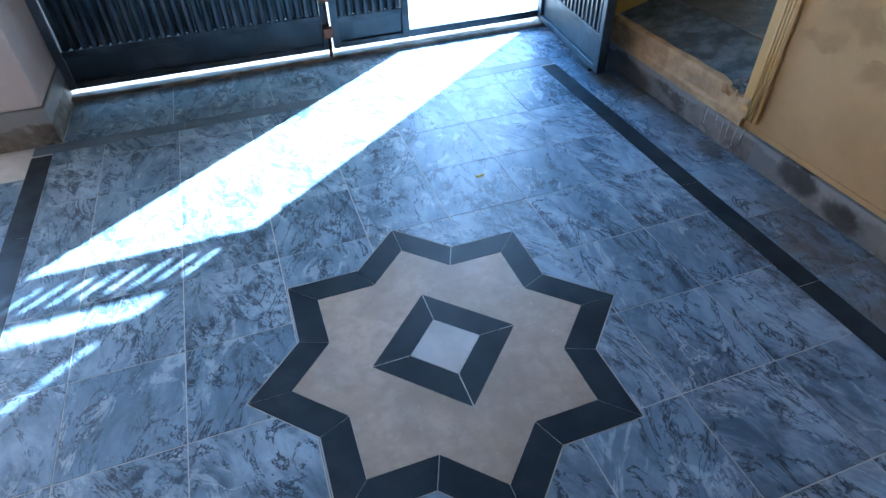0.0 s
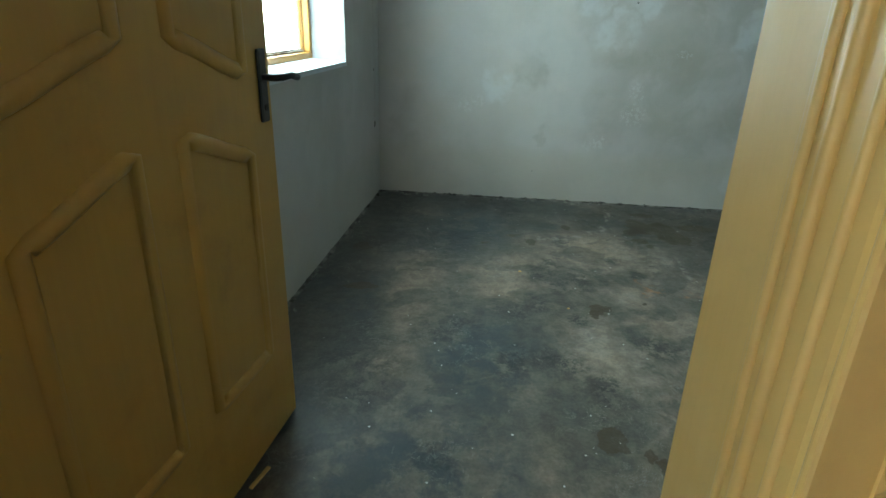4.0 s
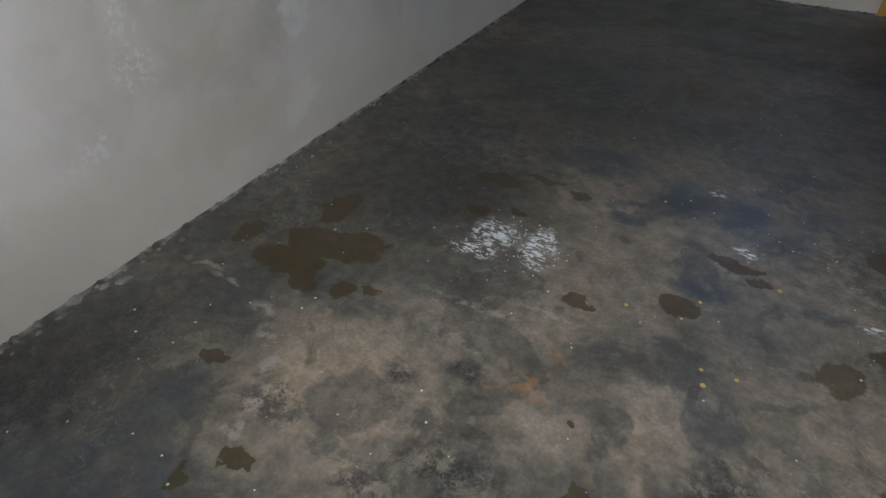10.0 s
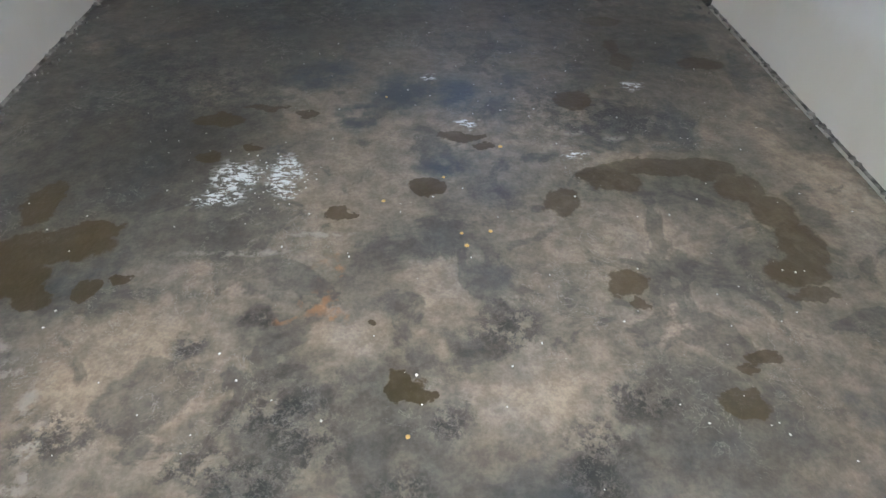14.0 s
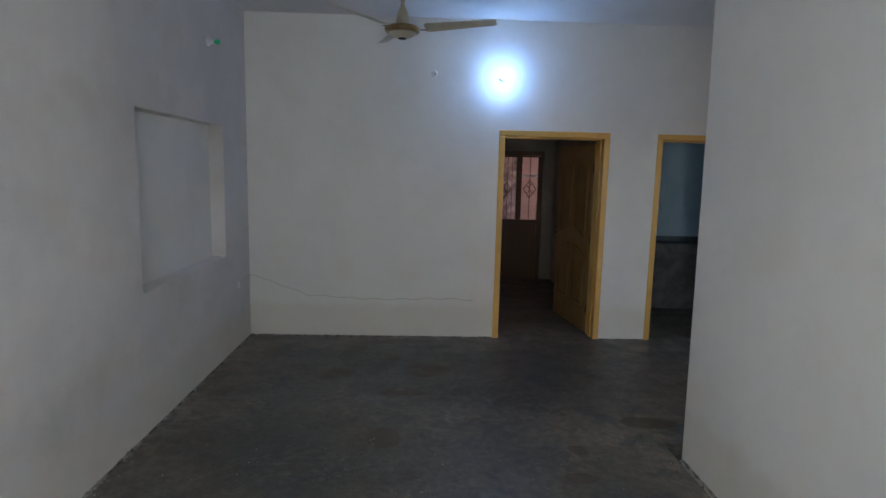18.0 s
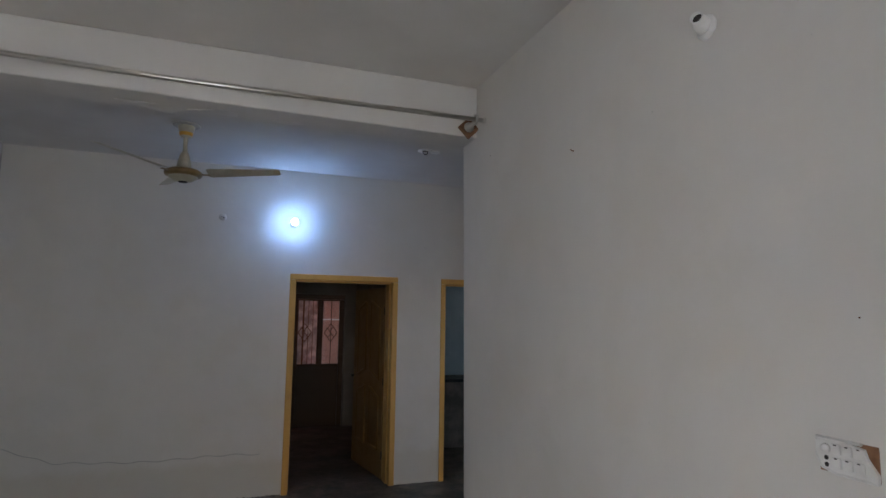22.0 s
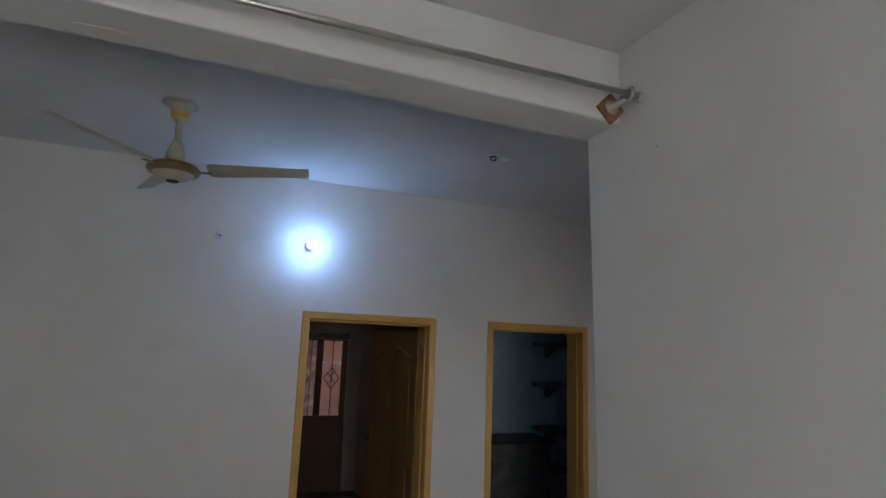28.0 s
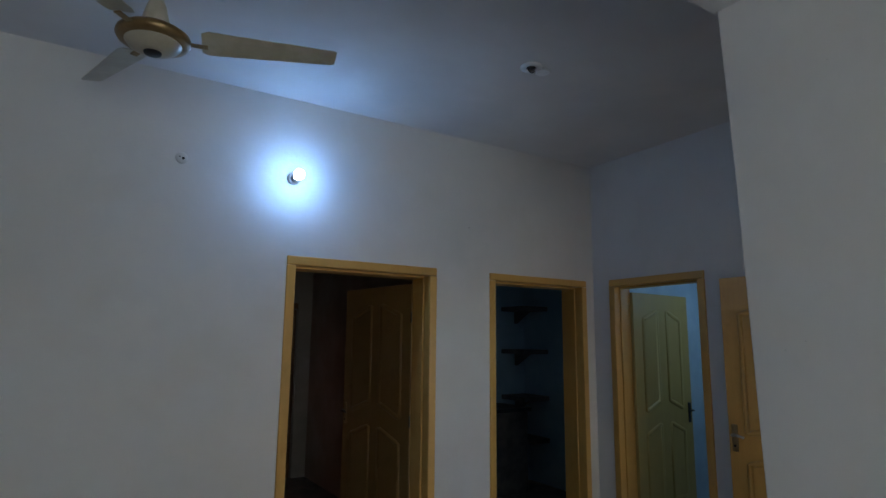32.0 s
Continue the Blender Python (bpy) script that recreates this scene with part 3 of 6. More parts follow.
M_PLASTER2 = make_plaster("clean_distemper", (0.68, 0.65, 0.61), (0.57, 0.555, 0.53), (0.61, 0.56, 0.48), 0.45)
M_CEIL = simple("ceiling_whitewash", (0.60, 0.575, 0.545), (0.65, 0.625, 0.595), 1.8, 0.9, 0, 0.2, 25, 0.2)
M_PATCH = simple("fresh_plaster", (0.61, 0.585, 0.555), (0.69, 0.665, 0.64), 6.0, 0.9, 0, 0.3, 30, 0.2)
M_CONCRETE = make_concrete()
M_RUBBLE = simple("crumbled_mortar", (0.075, 0.07, 0.062), (0.33, 0.31, 0.28), 16.0, 0.9, 0, 0.5, 45, 0.2)
M_CRUMB = simple("shed_plaster", (0.11, 0.105, 0.095), (0.36, 0.345, 0.31), 9.0, 0.9, 0, 0.3, 45, 0.2)
M_DOOR = make_wood_paint("mustard_enamel", (0.47, 0.265, 0.046), (0.54, 0.315, 0.06))
# mustard enamel at about half M_DOOR's brightness, for door_1 only
M_DARK_MUSTARD = make_wood_paint("darker_mustard_enamel", (0.20, 0.108, 0.03), (0.245, 0.137, 0.04))
M_FRAME = make_wood_paint("ochre_enamel", (0.56, 0.305, 0.07), (0.64, 0.365, 0.098))
M_TRIM = make_wood_paint("pale_ochre_enamel", (0.61, 0.37, 0.112), (0.68, 0.43, 0.142))
M_SILL = simple("scuffed_ochre_board", (0.40, 0.26, 0.13), (0.56, 0.37, 0.18), 17.0, 0.6, 0, 0.5, 60, 0.3)
M_GATE = simple("dark_blue_steel_paint", (0.03, 0.038, 0.048), (0.07, 0.082, 0.098), 9.0, 0.38, 0.35, 0.12, 50)
M_DUSTY = simple("dusty_slate", (0.09, 0.115, 0.145), (0.14, 0.17, 0.20), 5.0, 0.5, 0, 0.1, 50)
M_GATE_PLATE = simple("weathered_steel_plate", (0.035, 0.045, 0.058), (0.07, 0.085, 0.10), 5.0, 0.38, 0.3, 0.1, 40)
M_RUST = simple("rusty_steel", (0.13, 0.055, 0.03), (0.24, 0.11, 0.06), 25.0, 0.7, 0.3, 0.3, 90)
M_CHROME = simple("worn_chrome", (0.58, 0.555, 0.51), (0.63, 0.60, 0.56), 6.0, 0.34, 1.0, 0.0, 200)
M_BRASS = simple("dull_brass", (0.30, 0.21, 0.10), (0.40, 0.29, 0.15), 20.0, 0.35, 0.9, 0.05, 100)
M_BLACK = simple("dark_bronze", (0.035, 0.032, 0.03), (0.06, 0.055, 0.05), 20.0, 0.35, 0.5, 0.05, 100)
M_RUBBER = simple("black_rubber", (0.012, 0.012, 0.013), (0.025, 0.025, 0.026), 15.0, 0.55, 0, 0.05, 80)
M_PLASTIC = simple("yellowed_white_plastic", (0.66, 0.65, 0.62), (0.74, 0.73, 0.71), 18.0, 0.35, 0, 0.03, 90)
M_REVEAL = simple("chalky_white_reveal", (0.62, 0.64, 0.67), (0.70, 0.72, 0.75), 7.0, 0.7, 0, 0.25, 40, 0.25)
M_BEAD = simple("dirt_caked_bead", (0.20, 0.15, 0.11), (0.50, 0.47, 0.44), 11.0, 0.7, 0, 0.3, 60, 0.2)
M_PIPE = simple("pale_blue_plastic", (0.50, 0.60, 0.72), (0.60, 0.70, 0.80), 6.0, 0.5, 0, 0.05, 60)
M_HOLE = simple("dark_socket", (0.02, 0.018, 0.016), (0.05, 0.04, 0.035), 30.0, 0.8, 0, 0.1, 90)
M_GREEN = simple("green_bulb_paint", (0.0, 0.42, 0.16), (0.02, 0.52, 0.22), 30.0, 0.25, 0, 0.02, 90)
M_FAN = simple("ivory_fan_enamel", (0.42, 0.37, 0.27), (0.50, 0.45, 0.34), 10.0, 0.35, 0, 0.04, 90)
M_GOLD = simple("bronze_fan_band", (0.23, 0.145, 0.06), (0.30, 0.20, 0.09), 12.0, 0.3, 0.6, 0.04, 90)
M_ORANGE = simple("orange_fan_ring", (0.62, 0.30, 0.03), (0.70, 0.36, 0.05), 20.0, 0.35, 0, 0.04, 90)
M_BROWN = simple("varnished_wood_plate", (0.17, 0.075, 0.035), (0.26, 0.125, 0.06), 30.0, 0.4, 0, 0.1, 60)
M_PINK = simple("pink_courtyard_wash", (0.50, 0.26, 0.20), (0.58, 0.32, 0.255), 2.5, 0.85, 0, 0.3, 25, 0.2)
M_GRIMY = simple("grimy_brown_cement", (0.11, 0.09, 0.07), (0.26, 0.225, 0.18), 9.0, 0.75, 0, 0.4, 40)
# pale paving, made bluer and brighter in colour to stand for skylight
M_YARD = simple("skylit_yard_paving", (0.56, 0.62, 0.70), (0.66, 0.72, 0.79), 4.0, 0.7, 0, 0.2, 30)
M_STREET = simple("dusty_street", (0.40, 0.36, 0.30), (0.52, 0.47, 0.40), 1.5, 0.95, 0, 0.5, 12, 0.2)
M_BLUE_WALL = simple("pale_blue_distemper", (0.30, 0.44, 0.55), (0.38, 0.52, 0.62), 2.5, 0.8, 0, 0.2, 30, 0.2)
# back room's lack of light put into a darker plaster colour
M_BACK_WALL = simple("shade_toned_plaster", (0.24, 0.20, 0.165), (0.30, 0.255, 0.215), 2.5, 0.85, 0, 0.2, 30, 0.2)
M_BATH_TILE = simple("glazed_pale_blue_tile", (0.40, 0.55, 0.66), (0.48, 0.62, 0.72), 6.0, 0.2, 0, 0.03, 60)
M_GREEN_DOOR = make_wood_paint("pale_olive_enamel", (0.46, 0.33, 0.10), (0.52, 0.38, 0.13))
M_DARK_DOOR = make_wood_paint("dark_brown_enamel", (0.085, 0.036, 0.009), (0.11, 0.048, 0.013))
M_GREY_CORD = simple("grey_cable", (0.36, 0.35, 0.33), (0.44, 0.43, 0.41), 20.0, 0.6, 0, 0.05, 90)
M_LEAF = simple("yellow_leaf", (0.55, 0.42, 0.03), (0.62, 0.50, 0.06), 40.0, 0.6, 0, 0.1, 90)
M_GLASS = make_glass("dusty_clear_glass", (0.97, 0.98, 0.98), 0.06)
M_FROST = make_glass("frosted_glass", (0.74, 0.80, 0.85), 0.3)
M_CLOUDY = make_glass("cloudy_patterned_glass", (0.55, 0.56, 0.58), 0.75)
M_BULB = make_glow("lit_led_bulb", (0.24, 0.50, 1.0), 41.0)
M_SKYGLOW = make_glow("bright_hazy_daylight", (0.86, 0.95, 1.0), 1.15)

# ---- mesh helpers ----


def part(name, bm, material, parent=None, label="", smooth=False):
    """Links a bmesh as one mesh object, under a thing or a part."""
    me = bpy.data.meshes.new(name)
    bm.normal_update()
    if smooth:
        for f in bm.faces:
            f.smooth = True
    bm.to_mesh(me)
    bm.free()
    me.materials.append(material)
    ob = new(name, me)
    if parent is not None:
        ob.parent = parent
        ob.matrix_parent_inverse = Matrix.Identity(4)
    if label:
        ob["label"] = label
    return ob


def thing(name, label, category, group="", at=(0, 0, 0), rz=0.0):
    ob = new(name)
    ob.matrix_basis = pose(*at, 0, 0, rz)
    ob.empty_display_size = 0.1
    return tagged(ob, label, category, group)


def add_box(bm, a, b, bevel=0.0, m=None):
    """A box from corner a to corner b, with worn edges if bevel is given."""
    r = bmesh.ops.create_cube(bm, size=1.0)
    vs = r["verts"]
    for v in vs:
        v.co = Vector([a[i] + (v.co[i] + 0.5) * (b[i] - a[i]) for i in range(3)])
    if bevel > 0:
        es = {e for v in vs for e in v.link_edges}
        r = bmesh.ops.bevel(bm, geom=list(es), offset=bevel, segments=2, profile=0.5, affect="EDGES")
        vs = list({v for f in r["faces"] for v in f.verts} | {v for v in vs if v.is_valid})
    if m is not None:
        bmesh.ops.transform(bm, matrix=m, verts=vs)
    return vs


def box(a, b, bevel=0.0, m=None):
    bm = bmesh.new()
    add_box(bm, a, b, bevel, m)
    return bm


def lathe(profile, seg=28, m=None):
    """A turned solid from (radius, height) pairs."""
    bm = bmesh.new()
    rings = []
    for r, z in profile:
        if r < 1e-5:
            rings.append([bm.verts.new((0, 0, z))])
        else:
            rings.append([bm.verts.new((r * math.cos(2 * math.pi * k / seg), r * math.sin(2 * math.pi * k / seg), z)) for k in range(seg)])
    for a, b in zip(rings, rings[1:]):
        for k in range(seg):
            p, q = (k, (k + 1) % seg)
            if len(a) == 1 and len(b) > 1:
                bm.faces.new((a[0], b[p], b[q]))
            elif len(b) == 1 and len(a) > 1:
                bm.faces.new((a[p], b[0], a[q]))
            elif len(a) > 1:
                bm.faces.new((a[p], b[p], b[q], a[q]))
    bmesh.ops.recalc_face_normals(bm, faces=bm.faces)
    if m is not None:
        bmesh.ops.transform(bm, matrix=m, verts=bm.verts)
    return bm


def tube(points, radius, seg=8, closed=False, flat=1.0):
    """A round bar swept along points."""
    bm = bmesh.new()
    pts = [Vector(p) for p in points]
    rings, n = [], len(pts)
    for i, p in enumerate(pts):
        a = pts[i - 1] if (i or closed) else p
        b = pts[(i + 1) % n] if (i < n - 1 or closed) else p
        d = (b - a).normalized()
        side = d.cross(Vector((0, 0, 1)))
        side = side.normalized() if side.length > 1e-3 else Vector((1, 0, 0))
        top = side.cross(d).normalized()
        rings.append([bm.verts.new(p + radius * (math.cos(t) * side + flat * math.sin(t) * top))
                      for t in (2 * math.pi * k / seg for k in range(seg))])
    for i in range(n if closed else n - 1):
        a, b = rings[i], rings[(i + 1) % n]
        for k in range(seg):
            bm.faces.new((a[k], a[(k + 1) % seg], b[(k + 1) % seg], b[k]))
    if not closed:
        bm.faces.new(rings[0])
        bm.faces.new(rings[-1])
    bmesh.ops.recalc_face_normals(bm, faces=bm.faces)
    return bm


def prism(poly, z0, z1):
    """A flat polygon, counter-clockwise, as a slab."""
    bm = bmesh.new()
    lo = [bm.verts.new((x, y, z0)) for x, y in poly]
    hi = [bm.verts.new((x, y, z1)) for x, y in poly]
    bm.faces.new(hi)
    bm.faces.new(lo[::-1])
    for k in range(len(poly)):
        j = (k + 1) % len(poly)
        bm.faces.new((lo[k], lo[j], hi[j], hi[k]))
    return bm


def wall(name, along, fixed, span, z, holes, material, label):
    """A wall along 'x' or 'y', from fixed[0] to fixed[1] thick, with holes (a, b, z0, z1) cut right through."""
    us = sorted({span[0], span[1], *[h[0] for h in holes], *[h[1] for h in holes]})
    zs = sorted({z[0], z[1], *[h[2] for h in holes], *[h[3] for h in holes]})
    us = [u for u in us if span[0] <= u <= span[1]]
    zs = [v for v in zs if z[0] <= v <= z[1]]

    def filled(i, j):
        if not (0 <= i < len(us) - 1 and 0 <= j < len(zs) - 1):
            return False
        u, v = (us[i] + us[i + 1]) / 2, (zs[j] + zs[j + 1]) / 2
        return not any(h[0] < u < h[1] and h[2] < v < h[3] for h in holes)

    bm = bmesh.new()
    seen = {}

    def vert(i, j, k):
        key = (i, j, k)
        if key not in seen:
            u, f, v = us[i], fixed[k], zs[j]
            seen[key] = bm.verts.new((u, f, v) if along == "x" else (f, u, v))
        return seen[key]

    for i in range(len(us) - 1):
        for j in range(len(zs) - 1):
            if not filled(i, j):
                continue
            for k in (0, 1):
                bm.faces.new([vert(a, b, k) for a, b in ((i, j), (i + 1, j), (i + 1, j + 1), (i, j + 1))])
            for di, dj, e in ((-1, 0, ((i, j), (i, j + 1))), (1, 0, ((i + 1, j), (i + 1, j + 1))),
                              (0, -1, ((i, j), (i + 1, j))), (0, 1, ((i, j + 1), (i + 1, j + 1)))):
                if not filled(i + di, j + dj):
                    (a, b), (c, d) = e
                    bm.faces.new((vert(a, b, 0), vert(c, d, 0), vert(c, d, 1), vert(a, b, 1)))
    bmesh.ops.recalc_face_normals(bm, faces=bm.faces)
    es = [e for e in bm.edges if len(e.link_faces) == 2 and e.calc_face_angle(0) > 1.0]
    bmesh.ops.bevel(bm, geom=es, offset=0.006, segments=2, profile=0.5, affect="EDGES")
    return tagged(part(name, bm, material), label, "wall", kind="structure")


def structure(name, bm, material, label, category):
    return tagged(part(name, bm, material), label, category, kind="structure")


# ---- the shell: floors, walls, ceilings ----
fl = bmesh.new()
add_box(fl, (0.262, -1.3, F - 0.25), (X_E + 0.02, Y_N + 0.02, F))
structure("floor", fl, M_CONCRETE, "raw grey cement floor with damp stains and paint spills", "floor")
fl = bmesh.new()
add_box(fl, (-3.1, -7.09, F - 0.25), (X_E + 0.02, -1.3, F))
structure("floor_hall", fl, M_CONCRETE, "raw cement floor of the inner hall with dimness in its colour", "floor")

# threshold slab that ramps up from the sill into the room
bm = bmesh.new()
vs = [bm.verts.new(p) for p in ((0.012, 1.47, 0.0), (0.262, 1.47, 0.0), (0.262, 2.47, 0.0), (0.012, 2.47, 0.0),
                                (0.012, 1.47, 0.238), (0.262, 1.47, F - 0.004), (0.262, 2.47, F - 0.004), (0.012, 2.47, 0.238))]
for f in ((0, 3, 2, 1), (4, 5, 6, 7), (0, 1, 5, 4), (1, 2, 6, 5), (2, 3, 7, 6), (3, 0, 4, 7)):
    bm.faces.new([vs[k] for k in f])
structure("threshold", bm, M_SLAB, "worn blue-grey cement threshold slab of the entrance", "threshold")

wall("wall_entrance", "y", (0.0, X_W), (-1.205, 2.86), (0.0, 3.6), [(1.50, 2.47, 0.0, 2.42)], M_PLASTER2,
     "off-white distempered wall between porch and room")
for v in bpy.data.objects["wall_entrance"].data.vertices:
    if v.co.y < -1.15 and v.co.z < 3.12:      # the free end of this wall leans
        v.co.y += 0.095 * ((3.12 - v.co.z) / 2.81) ** 0.6
# porch side: painted render in front of the masonry
wall("wall_porch_east", "y", (-0.012, -0.001), (-0.905, 3.12), (0.0, 3.3), [(1.50, 2.47, 0.0, 2.42)], M_OCHRE_WALL,
     "ochre washed porch wall with damp stains, pinkish above")
wall("wall_north", "x", (Y_N, Y_N + 0.26), (X_W, X_E + 0.24), (0.0, 3.6), [(0.95, 2.79, 1.225, 2.46)], M_PLASTER_N,
     "grimy grey distempered wall with a window")
wall("wall_east", "y", (X_E, X_E + 0.24), (-3.80, Y_N), (0.0, 3.6), [(-2.93, -1.42, 1.215, 2.34)], M_PLASTER,
     "patchy grey distempered wall with a recessed niche")
structure("niche_back", box((X_E + 0.125, -2.99, 1.15), (X_E + 0.2, -1.36, 2.40)), M_PLASTER2, "plain whitewashed back of the wall niche", "niche")
wall("wall_south", "x", (Y_S - 0.22, Y_S), (X_HW - 0.22, X_E), (0.0, 3.6), [(0.045, 1.045, F - 0.03, 2.356), (-1.475, -0.525, F - 0.03, 2.356)],
     M_PLASTER2, "off-white hall wall with two doorways and a damp lower band")
wall("wall_hall_west", "y", (X_HW - 0.16, X_HW), (Y_S, -1.2), (0.0, 3.6), [(-3.36, -2.565, F - 0.03, 2.356)], M_PLASTER2,
     "off-white hall wall with the bathroom doorway")
wall("wall_hall_north", "x", (-1.205, -0.98), (X_HW - 0.16, 0.0), (0.0, 3.6), [(-1.49, -0.53, F - 0.03, 2.356)], M_PLASTER2, "off-white hall wall with the open side doorway")
structure("ceiling", box((X_W - 0.01, -0.96, CEIL), (X_E + 0.01, Y_N + 0.01, CEIL + 0.12)), M_CEIL, "whitewashed slab ceiling of the front room", "ceiling")
structure("ceiling_hall", box((-3.1, -7.1, CEIL), (X_E + 0.01, -0.97, CEIL + 0.12)), M_CEIL, "whitewashed slab ceiling of the hall", "ceiling")
bm = box((X_W, -1.205, 3.122), (X_E, -0.955, CEIL), 0.008)
for v in bm.verts:
    if v.co.z < 3.2:
        v.co.z += -0.006 + 0.032 * (v.co.x - X_W) / (X_E - X_W)
structure("beam", bm, M_CEIL, "whitewashed concrete beam with patched underside", "beam")
random.seed(5)
for px, py, sx, sy in ((1.35, -1.14, 0.10, 0.03), (1.72, -1.12, 0.17, 0.05), (2.12, -1.13, 0.14, 0.035)):
    poly = []
    for q in range(44):
        t = 2 * math.pi * q / 44
        rr = 0.85 + 0.16 * math.sin(3 * t + px * 9) + 0.10 * math.sin(7 * t + px * 5) + random.uniform(-0.03, 0.03)
        poly.append((px + sx * rr * math.cos(t), py + sy * rr * math.sin(t)))
    zb = 3.116 + 0.032 * (px - X_W) / (X_E - X_W)
    structure("plaster_patch", prism(poly, zb - 0.0008, zb + 0.01), M_PATCH, "flaked plaster patch under the beam", "plaster")

bm = tube([(3.418, Y_N, 0.84), (3.424, Y_N, 1.1), (3.42, Y_N, 1.5), (3.43, Y_N, 1.9), (3.425, Y_N, 2.6)], 0.005, 8)
structure("plaster_ridge", bm, M_PLASTER_N, "patched cable chase running up beside the corner", "plaster")

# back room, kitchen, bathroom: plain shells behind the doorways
wall("wall_back", "x", (-7.08, -6.85), (-0.4, X_E), (0.0, 3.6), [(-0.05, 1.35, F - 0.03, 2.32)], M_BACK_WALL, "plastered rear wall with the yard doorway, room shade in its colour")
structure("wall_back_east", box((3.30, -6.85, 0), (3.5, -3.81, 3.6)), M_BACK_WALL, "plastered side wall of the back room, room shade in its colour", "wall")
structure("wall_back_west", box((-0.42, -6.85, 0), (-0.22, -3.81, 3.6)), M_BACK_WALL, "plastered partition of the back room, room shade in its colour", "wall")
structure("wall_kitchen_south", box((-2.6, -5.70, 0), (-0.42, -5.50, 3.6)), M_BLUE_WALL, "pale blue kitchen wall", "wall")
structure("wall_kitchen_west", box((-2.63, -5.50, 0), (-2.43, -3.7, 3.6)), M_BLUE_WALL, "pale blue kitchen wall", "wall")
structure("wall_kitchen_east", box((-0.52, -5.50, 0), (-0.424, -3.81, 3.6)), M_BLUE_WALL, "pale blue kitchen partition", "wall")
structure("wall_kitchen_north", box((-2.43, -3.70, 0), (-1.83, -3.60, 3.6)), M_BLUE_WALL, "pale blue kitchen wall stub", "wall")
structure("wall_bath_west", box((-3.1, -3.60, 0), (-2.98, -1.9, 3.6)), M_BATH_TILE, "pale blue tiled bathroom wall", "wall")
structure("wall_bath_south", box((-2.98, -3.60, 0), (-1.766, -3.48, 3.6)), M_BATH_TILE, "pale blue tiled bathroom wall", "wall")
structure("wall_bath_north", box((-2.98, -2.20, 0), (-1.766, -2.10, 3.6)), M_BATH_TILE, "pale blue tiled bathroom wall", "wall")

# yard behind the back room
structure("yard_paving", box((-4.0, -9.0, 0.1), (5.0, -7.09, F - 0.03)), M_YARD, "worn rear yard paving with skylight in its pale colour", "paving")
# pink wall; its unseen upper part is raised to limit sky light
structure("yard_wall", box((-4.0, -8.4, 0.0), (5.0, -8.2, 4.6)), M_PINK, "pink washed yard wall", "wall")

# unseen end walls, added to cut the daylight reaching the yard
structure("yard_light_baffle", box((-2.2, -8.2, 0.0), (-2.0, -7.09, 2.7)), M_PINK, "added unseen pink wall cutting daylight in the yard", "wall")
structure("yard_light_baffle", box((3.2, -8.2, 0.0), (3.4, -7.09, 2.7)), M_PINK, "added unseen pink wall cutting daylight in the yard", "wall")

# porch shell and street
structure("ground", box((-90, -90, -0.35), (90, 150, -0.02)), M_STREET, "pale dusty street outside the gate", "ground")
structure("porch_bed", box((-3.9, -0.905, -0.3), (-0.013, 3.24, -0.0011)), M_GROUT, "pale grout bed under the porch tiles", "floor")
# ceiling, west and south walls are unseen; their tones steer the porch light
structure("porch_ceiling", box((-4.1, -0.905, 3.3), (-0.013, 3.14, 3.45)), M_BOUNCE_CUT, "unseen porch ceiling, dark to cut bounced light", "ceiling")
structure("wall_porch_west", box((-3.95, -0.97, -0.01), (-3.75, 3.14, 3.299)), M_PORCH_PALE, "unseen pale side wall returning light to the porch", "wall")
wall("wall_porch_south", "x", (-0.975, -0.906), (-3.75, -0.013), (-0.01, 3.3), [(-1.49, -0.53, F - 0.03, 2.356)], M_BOUNCE_CUT, "unseen porch wall with the side doorway, dark to cut bounced light")
structure("porch_lintel", box((-3.75, 2.96, 3.02), (-0.013, 3.14, 3.3)), M_PORCH_PALE, "plastered lintel above the gate", "lintel")
structure("backdrop", box((0.5, 3.27, 0.6), (5.0, 3.30, 3.5)), M_SKYGLOW, "bright hazy daylight outside the window", "backdrop")
# unseen wall, added to keep direct sun out of the north window
structure("sun_block_wall", box((0.45, 3.32, -0.02), (5.0, 3.5, 3.7)), M_PORCH_PALE, "added plain wall keeping the sun off the window", "wall")
structure("wall_street_side", box((0.24, 2.87, 0), (0.26, 3.1, 3.6)), M_PORCH_PALE, "plastered outer wall return", "wall")
# roof; the unseen overhang past the rear wall is added to shade the yard
structure("roof_slab", box((-4.2, -7.95, 3.61), (3.9, 3.2, 3.75)), M_CEIL, "flat concrete roof slab with an overhang added to dim the yard", "roof")

# gate pier with stone base
pier = thing("gate_pier", "beige plastered gate pier with a stained stone base", "pier", at=(-2.86, 2.86, 0))
part("shaft", box((-0.26, -0.262, 0.165), (0.26, 0.28, 3.02), 0.012), M_PORCH_PALE, pier)
part("base", box((-0.265, -0.27, -0.01), (0.266, 0.285, 0.165), 0.006), M_SKIRT, pier, "grimy stone-faced pier base")


# ---- doors ----
def arch(x, w, peak, lift):
    """Height of the cathedral curve over a leaf of width w at x."""
    t = abs(x / w - 0.5) * 2
    return peak - lift * (0.5 - 0.5 * math.cos(math.pi * min(1.0, t * 1.15)))


